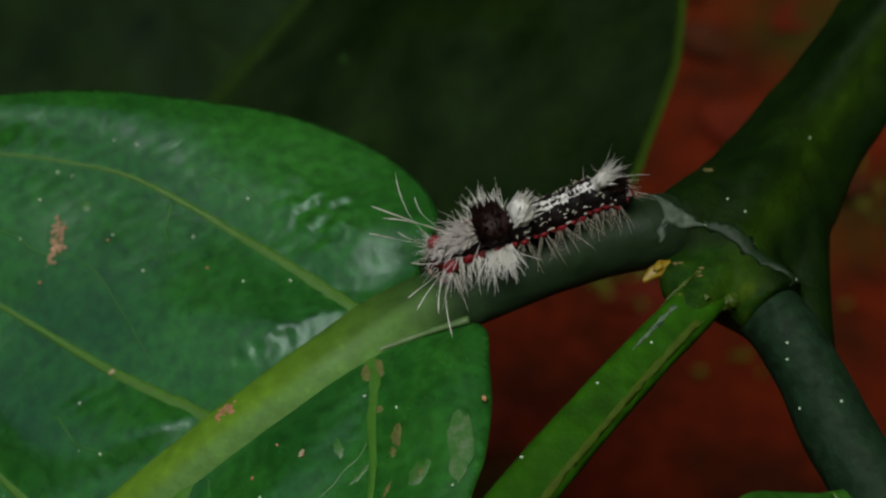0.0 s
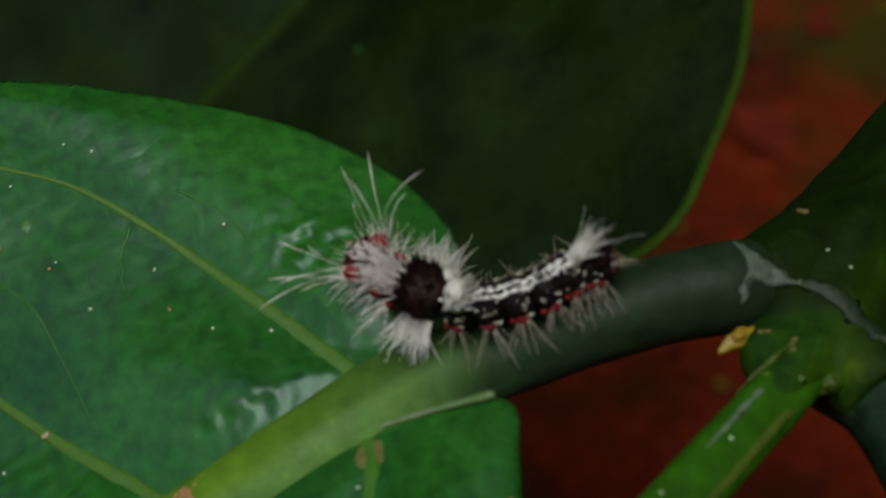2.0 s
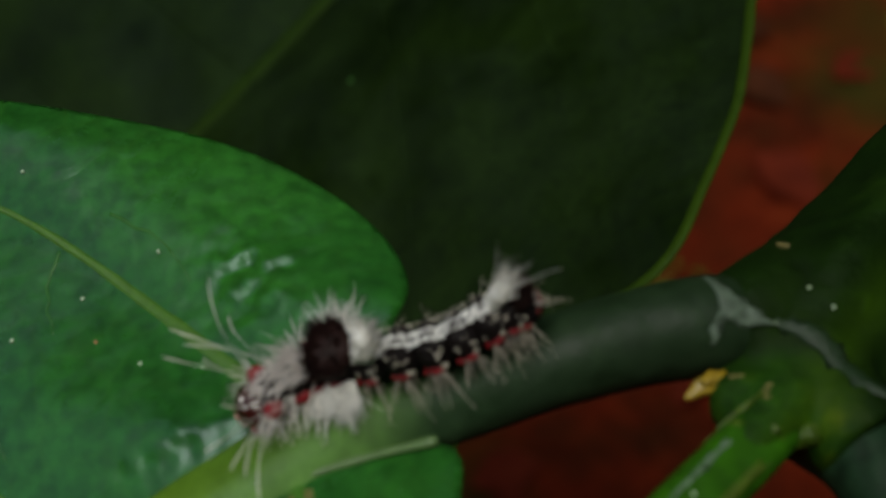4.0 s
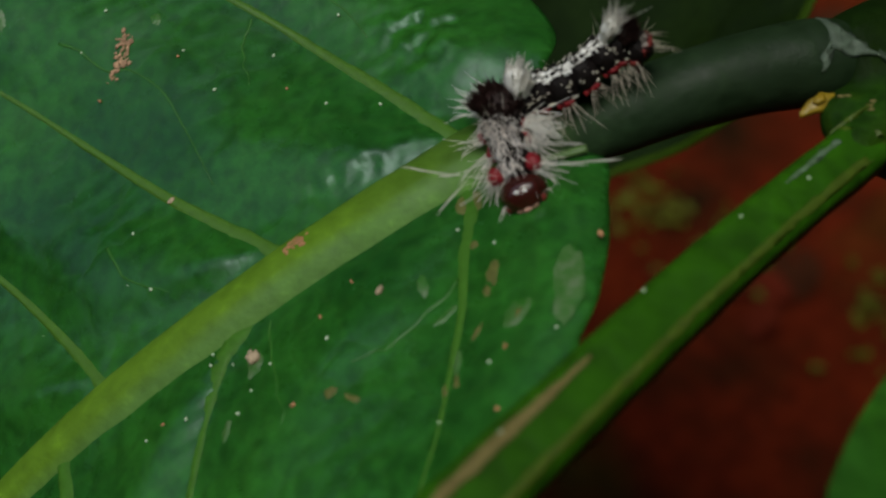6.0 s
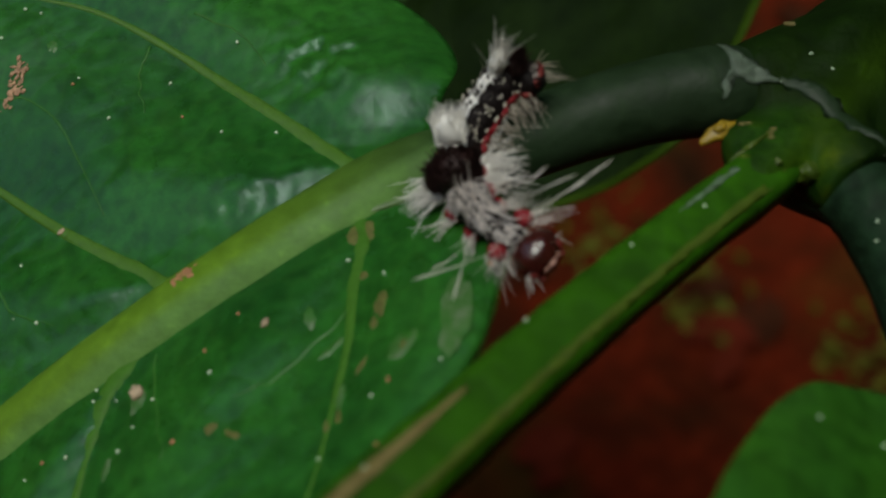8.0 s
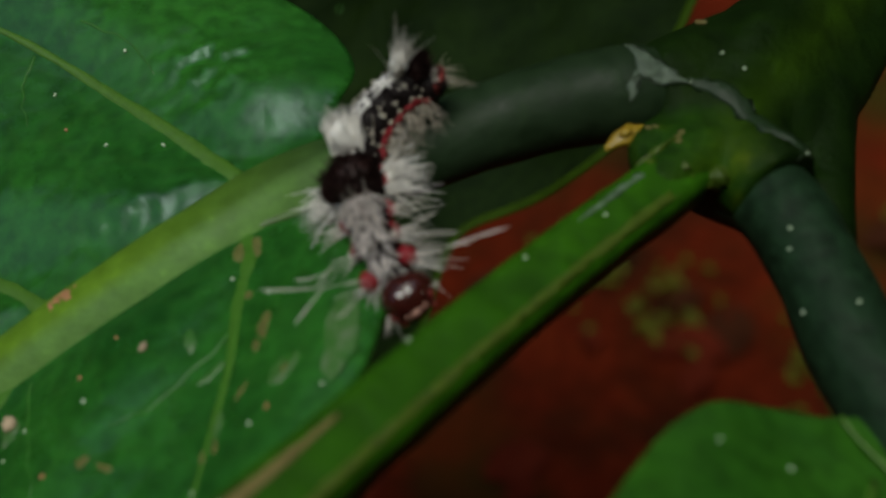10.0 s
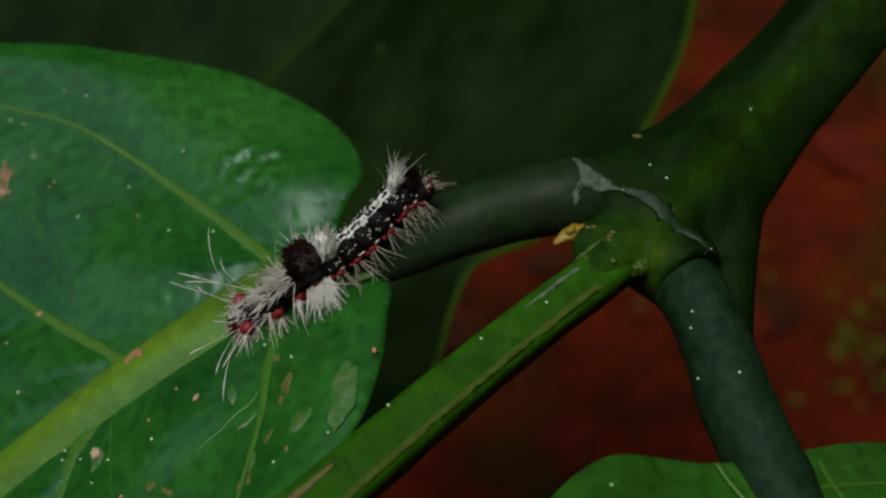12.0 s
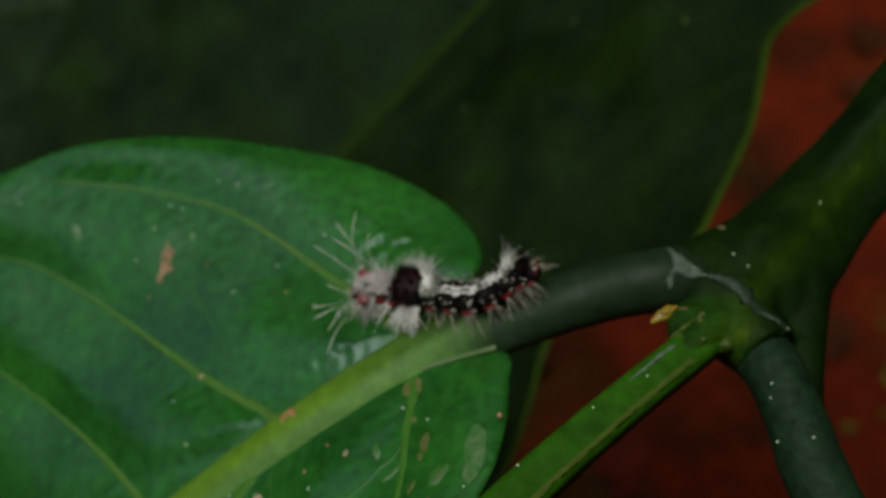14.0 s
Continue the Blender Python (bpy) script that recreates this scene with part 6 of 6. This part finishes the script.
    walk(SEGMENTS[7], [
        (0, pose(0.02746, 0.00880, 0.51624, -12.3, 14.3, -171.2)),
        (0.5, pose(0.02481, 0.00768, 0.51505, -11.7, 22.1, -169.8)),
        (1, pose(0.02149, 0.00790, 0.51396, -15.6, 18.9, -181.1)),
        (1.5, pose(0.02012, 0.00826, 0.51358, -16.9, 17.7, -185.4)),
        (2, pose(0.01956, 0.00912, 0.51391, -22.2, 4.3, -206.0)),
        (2.5, pose(0.01974, 0.01016, 0.51427, -24.2, -3.3, -222.3)),
        (2.7, pose(0.01960, 0.01037, 0.51428, -24.3, -4.1, -224.2)),
        (3.2, pose(0.01907, 0.00980, 0.51389, -23.6, 0.6, -215.6)),
        (3.75, pose(0.01805, 0.00834, 0.51302, -19.0, 11.9, -192.5)),
        (4.3, pose(0.01736, 0.00691, 0.51228, -10.4, 21.0, -166.3)),
        (4.8, pose(0.01717, 0.00636, 0.51201, -5.9, 23.6, -154.9)),
        (5, pose(0.01714, 0.00616, 0.51194, -8.5, 22.9, -161.3)),
        (5.5, pose(0.01775, 0.00553, 0.51197, -3.7, 24.1, -149.2)),
        (6, pose(0.01815, 0.00492, 0.51194, 5.7, 23.7, -126.3)),
        (6.5, pose(0.01968, 0.00325, 0.51199, 0.6, 24.3, -138.9)),
        (7, pose(0.02070, 0.00290, 0.51224, 13.2, 20.6, -106.5)),
        (7.5, pose(0.02178, 0.00180, 0.51230, 18.8, 15.7, -88.8)),
        (8, pose(0.02345, 0.00039, 0.51247, 21.5, 11.6, -77.4)),
        (8.5, pose(0.02457, -0.00015, 0.51270, 24.0, 4.4, -60.1)),
        (9, pose(0.02580, 0.00058, 0.51334, 24.3, 1.8, -54.2)),
        (9.2, pose(0.02592, 0.00059, 0.51339, 24.2, 2.3, -55.3)),
        (9.7, pose(0.02519, 0.00037, 0.51307, 23.4, 6.8, -65.5)),
        (10.25, pose(0.02320, 0.00040, 0.51239, 17.9, 16.7, -91.9)),
        (10.8, pose(0.02126, 0.00130, 0.51197, 7.9, 23.1, -120.7)),
        (11.3, pose(0.02057, 0.00189, 0.51190, 3.1, 24.1, -132.9)),
        (11.5, pose(0.01990, 0.00237, 0.51181, -0.5, 24.3, -141.6)),
        (12, pose(0.01909, 0.00219, 0.51148, -6.7, 23.4, -156.9)),
        (12.5, pose(0.01849, 0.00351, 0.51165, -12.4, 21.1, -171.7)),
        (13, pose(0.01787, 0.00588, 0.51212, -13.6, 20.4, -175.2)),
        (13.5, pose(0.01647, 0.00725, 0.51202, -20.6, 12.6, -198.9)),
        (14, pose(0.01483, 0.00908, 0.51197, -20.1, 13.2, -196.9)),
    ])
    walk(SEGMENTS[8], [
        (0, pose(0.02562, 0.00850, 0.51564, -11.9, 21.7, -170.3)),
        (0.5, pose(0.02266, 0.00744, 0.51423, -14.1, 20.0, -176.7)),
        (1, pose(0.01934, 0.00834, 0.51334, -20.6, 13.2, -199.1)),
        (1.5, pose(0.01809, 0.00872, 0.51301, -20.7, 13.1, -199.2)),
        (2, pose(0.01765, 0.01022, 0.51383, -23.6, -0.6, -214.9)),
        (2.5, pose(0.01851, 0.01172, 0.51463, -24.0, -18.7, -245.0)),
        (2.7, pose(0.01847, 0.01206, 0.51471, -23.0, -20.4, -251.3)),
        (3.2, pose(0.01755, 0.01123, 0.51407, -24.6, -10.8, -232.6)),
        (3.75, pose(0.01603, 0.00867, 0.51258, -17.4, 12.0, -186.5)),
        (4.3, pose(0.01581, 0.00598, 0.51152, 2.7, 22.8, -133.8)),
        (4.8, pose(0.01604, 0.00506, 0.51124, 11.4, 21.6, -111.7)),
        (5, pose(0.01592, 0.00484, 0.51114, 11.9, 21.3, -110.2)),
        (5.5, pose(0.01738, 0.00434, 0.51150, 21.2, 12.3, -79.1)),
        (6, pose(0.01800, 0.00352, 0.51148, 21.9, 10.9, -75.6)),
        (6.5, pose(0.01918, 0.00196, 0.51144, 17.7, 17.0, -92.8)),
        (7, pose(0.02091, 0.00143, 0.51189, 23.4, 6.9, -65.8)),
        (7.5, pose(0.02239, -0.00013, 0.51195, 23.9, 4.5, -60.4)),
        (8, pose(0.02427, -0.00170, 0.51216, 24.0, 4.3, -59.8)),
        (8.5, pose(0.02605, -0.00216, 0.51264, 24.3, -1.6, -46.8)),
        (9, pose(0.02746, -0.00154, 0.51331, 24.3, -0.7, -48.8)),
        (9.2, pose(0.02738, -0.00147, 0.51330, 24.3, 1.0, -52.5)),
        (9.7, pose(0.02626, -0.00187, 0.51280, 23.8, 5.3, -62.2)),
        (10.25, pose(0.02321, -0.00197, 0.51171, 19.2, 15.2, -87.2)),
        (10.8, pose(0.02021, -0.00073, 0.51102, 10.3, 22.2, -114.7)),
        (11.3, pose(0.01913, 0.00013, 0.51090, 5.6, 23.7, -126.6)),
        (11.5, pose(0.01847, 0.00095, 0.51090, 4.3, 24.0, -129.7)),
        (12, pose(0.01701, 0.00098, 0.51040, -2.2, 24.2, -145.8)),
        (12.5, pose(0.01630, 0.00337, 0.51084, -15.6, 18.9, -181.0)),
        (13, pose(0.01584, 0.00574, 0.51137, -14.1, 20.0, -176.7)),
        (13.5, pose(0.01418, 0.00812, 0.51158, -21.6, 7.6, -203.2)),
        (14, pose(0.01263, 0.00976, 0.51151, -20.2, 9.7, -197.0)),
    ])
    walk(SEGMENTS[9], [
        (0, pose(0.02426, 0.00821, 0.51503, -9.2, 24.2, -163.1)),
        (0.5, pose(0.02080, 0.00737, 0.51357, -14.3, 19.9, -177.2)),
        (1, pose(0.01758, 0.00896, 0.51290, -19.0, 15.4, -192.6)),
        (1.5, pose(0.01653, 0.00930, 0.51264, -19.9, 14.3, -196.0)),
        (2, pose(0.01640, 0.01120, 0.51390, -24.1, -3.7, -219.1)),
        (2.5, pose(0.01813, 0.01302, 0.51520, -22.2, -23.4, -256.3)),
        (2.7, pose(0.01822, 0.01349, 0.51537, -21.0, -24.8, -261.6)),
        (3.2, pose(0.01675, 0.01251, 0.51444, -24.4, -14.3, -238.9)),
        (3.75, pose(0.01450, 0.00880, 0.51225, -16.7, 12.3, -184.3)),
        (4.3, pose(0.01488, 0.00470, 0.51087, 6.9, 21.9, -123.3)),
        (4.8, pose(0.01567, 0.00342, 0.51064, 15.7, 18.8, -99.3)),
        (5, pose(0.01558, 0.00299, 0.51049, 16.3, 18.3, -97.4)),
        (5.5, pose(0.01796, 0.00273, 0.51124, 23.1, 7.9, -68.2)),
        (6, pose(0.01861, 0.00189, 0.51122, 22.8, 8.8, -70.2)),
        (6.5, pose(0.01935, 0.00035, 0.51103, 21.0, 12.5, -79.8)),
        (7, pose(0.02183, -0.00018, 0.51174, 24.0, 4.3, -59.8)),
        (7.5, pose(0.02354, -0.00183, 0.51186, 24.2, 2.9, -56.8)),
        (8, pose(0.02548, -0.00331, 0.51211, 24.3, -1.0, -48.1)),
        (8.5, pose(0.02778, -0.00361, 0.51282, 23.1, -7.8, -32.8)),
        (9, pose(0.02921, -0.00322, 0.51343, 23.6, -6.3, -36.3)),
        (9.2, pose(0.02889, -0.00308, 0.51336, 23.7, -5.6, -37.8)),
        (9.7, pose(0.02742, -0.00370, 0.51267, 24.3, 0.3, -51.0)),
        (10.25, pose(0.02338, -0.00397, 0.51119, 20.0, 14.1, -84.2)),
        (10.8, pose(0.01940, -0.00239, 0.51026, 8.1, 23.0, -120.3)),
        (11.3, pose(0.01801, -0.00128, 0.51010, 2.0, 24.3, -135.6)),
        (11.5, pose(0.01739, -0.00039, 0.51014, 3.4, 24.1, -131.9)),
        (12, pose(0.01512, -0.00028, 0.50938, -4.2, 24.0, -150.6)),
        (12.5, pose(0.01448, 0.00345, 0.51024, -15.7, 18.8, -181.3)),
        (13, pose(0.01419, 0.00564, 0.51077, -13.7, 20.3, -175.5)),
        (13.5, pose(0.01252, 0.00883, 0.51136, -20.8, 8.0, -199.4)),
        (14, pose(0.01095, 0.01020, 0.51121, -18.4, 11.4, -190.0)),
    ])
    walk(SEGMENTS[10], [
        (0, pose(0.02300, 0.00769, 0.51442, -5.1, 23.9, -152.7)),
        (0.5, pose(0.01918, 0.00725, 0.51297, -13.7, 20.3, -175.3)),
        (1, pose(0.01596, 0.00903, 0.51236, -13.1, 20.7, -173.7)),
        (1.5, pose(0.01497, 0.00957, 0.51217, -16.9, 17.7, -185.3)),
        (2, pose(0.01523, 0.01216, 0.51402, -24.3, -5.6, -220.5)),
        (2.5, pose(0.01780, 0.01447, 0.51583, -21.6, -23.1, -258.8)),
        (2.7, pose(0.01799, 0.01494, 0.51604, -20.9, -24.6, -262.1)),
        (3.2, pose(0.01593, 0.01384, 0.51482, -24.3, -13.8, -239.0)),
        (3.75, pose(0.01293, 0.00891, 0.51190, -16.5, 12.8, -183.6)),
        (4.3, pose(0.01407, 0.00340, 0.51026, 8.4, 21.4, -119.6)),
        (4.8, pose(0.01548, 0.00184, 0.51012, 17.4, 17.3, -93.8)),
        (5, pose(0.01540, 0.00118, 0.50990, 17.7, 17.0, -92.7)),
        (5.5, pose(0.01874, 0.00084, 0.51096, 23.3, 7.1, -66.4)),
        (6, pose(0.01923, -0.00006, 0.51087, 22.3, 9.9, -73.0)),
        (6.5, pose(0.01981, -0.00158, 0.51064, 22.2, 10.3, -74.0)),
        (7, pose(0.02308, -0.00237, 0.51155, 23.9, 4.4, -60.2)),
        (7.5, pose(0.02468, -0.00372, 0.51171, 24.0, 4.1, -59.4)),
        (8, pose(0.02722, -0.00498, 0.51223, 23.9, -4.4, -40.5)),
        (8.5, pose(0.03018, -0.00480, 0.51332, 21.1, -12.3, -21.4)),
        (9, pose(0.03148, -0.00444, 0.51387, 21.3, -12.0, -22.2)),
        (9.2, pose(0.03114, -0.00433, 0.51379, 21.4, -11.8, -22.9)),
        (9.7, pose(0.02924, -0.00549, 0.51279, 23.9, -4.6, -40.0)),
        (10.25, pose(0.02365, -0.00626, 0.51062, 20.4, 13.5, -82.5)),
        (10.8, pose(0.01825, -0.00400, 0.50940, 4.4, 24.0, -129.7)),
        (11.3, pose(0.01650, -0.00239, 0.50925, -3.9, 24.0, -149.7)),
        (11.5, pose(0.01596, -0.00179, 0.50924, 1.0, 24.3, -137.9)),
        (12, pose(0.01317, -0.00113, 0.50846, -8.5, 22.9, -161.4)),
        (12.5, pose(0.01268, 0.00343, 0.50960, -14.6, 19.7, -178.1)),
        (13, pose(0.01232, 0.00545, 0.51006, -13.0, 20.7, -173.5)),
        (13.5, pose(0.01107, 0.00919, 0.51110, -18.0, 11.6, -188.6)),
        (14, pose(0.00929, 0.01032, 0.51081, -15.1, 15.2, -179.4)),
    ])
    walk(SEGMENTS[11], [
        (0, pose(0.02242, 0.00736, 0.51387, -4.5, 23.9, -151.3)),
        (0.5, pose(0.01845, 0.00719, 0.51245, -13.6, 20.4, -175.2)),
        (1, pose(0.01521, 0.00889, 0.51181, -12.2, 21.2, -171.3)),
        (1.5, pose(0.01421, 0.00962, 0.51167, -16.5, 18.1, -184.1)),
        (2, pose(0.01443, 0.01287, 0.51401, -24.3, -6.0, -221.0)),
        (2.5, pose(0.01760, 0.01561, 0.51621, -21.4, -23.3, -259.7)),
        (2.7, pose(0.01787, 0.01602, 0.51642, -20.7, -24.9, -262.9)),
        (3.2, pose(0.01527, 0.01499, 0.51508, -24.3, -14.0, -239.5)),
        (3.75, pose(0.01138, 0.00899, 0.51155, -16.4, 12.8, -183.3)),
        (4.3, pose(0.01338, 0.00207, 0.50968, 8.8, 21.3, -118.5)),
        (4.8, pose(0.01544, 0.00029, 0.50966, 17.8, 16.9, -92.4)),
        (5, pose(0.01539, -0.00064, 0.50937, 18.1, 16.6, -91.5)),
        (5.5, pose(0.01969, -0.00123, 0.51070, 23.4, 6.9, -65.8)),
        (6, pose(0.01990, -0.00222, 0.51048, 22.4, 9.9, -72.9)),
        (6.5, pose(0.02048, -0.00372, 0.51025, 22.3, 9.9, -73.1)),
        (7, pose(0.02456, -0.00492, 0.51133, 24.0, 4.3, -60.0)),
        (7.5, pose(0.02586, -0.00569, 0.51155, 24.0, 4.1, -59.3)),
        (8, pose(0.02929, -0.00663, 0.51248, 23.9, -4.9, -39.4)),
        (8.5, pose(0.03300, -0.00577, 0.51402, 20.8, -12.8, -20.1)),
        (9, pose(0.03405, -0.00534, 0.51451, 20.9, -12.7, -20.4)),
        (9.2, pose(0.03384, -0.00531, 0.51444, 21.1, -12.4, -21.2)),
        (9.7, pose(0.03145, -0.00721, 0.51306, 23.8, -5.2, -38.8)),
        (10.25, pose(0.02399, -0.00869, 0.51004, 20.5, 13.4, -82.2)),
        (10.8, pose(0.01709, -0.00530, 0.50855, 3.9, 24.0, -130.7)),
        (11.3, pose(0.01564, -0.00283, 0.50857, -4.5, 23.9, -151.4)),
        (11.5, pose(0.01516, -0.00249, 0.50851, 0.8, 24.3, -138.4)),
        (12, pose(0.01219, -0.00142, 0.50779, -9.0, 22.7, -162.7)),
        (12.5, pose(0.01180, 0.00340, 0.50904, -14.5, 19.7, -177.8)),
        (13, pose(0.01133, 0.00533, 0.50943, -13.0, 20.8, -173.3)),
        (13.5, pose(0.01044, 0.00925, 0.51071, -17.5, 12.0, -186.9)),
        (14, pose(0.00849, 0.01027, 0.51033, -14.6, 15.6, -177.9)),
    ])


motions()
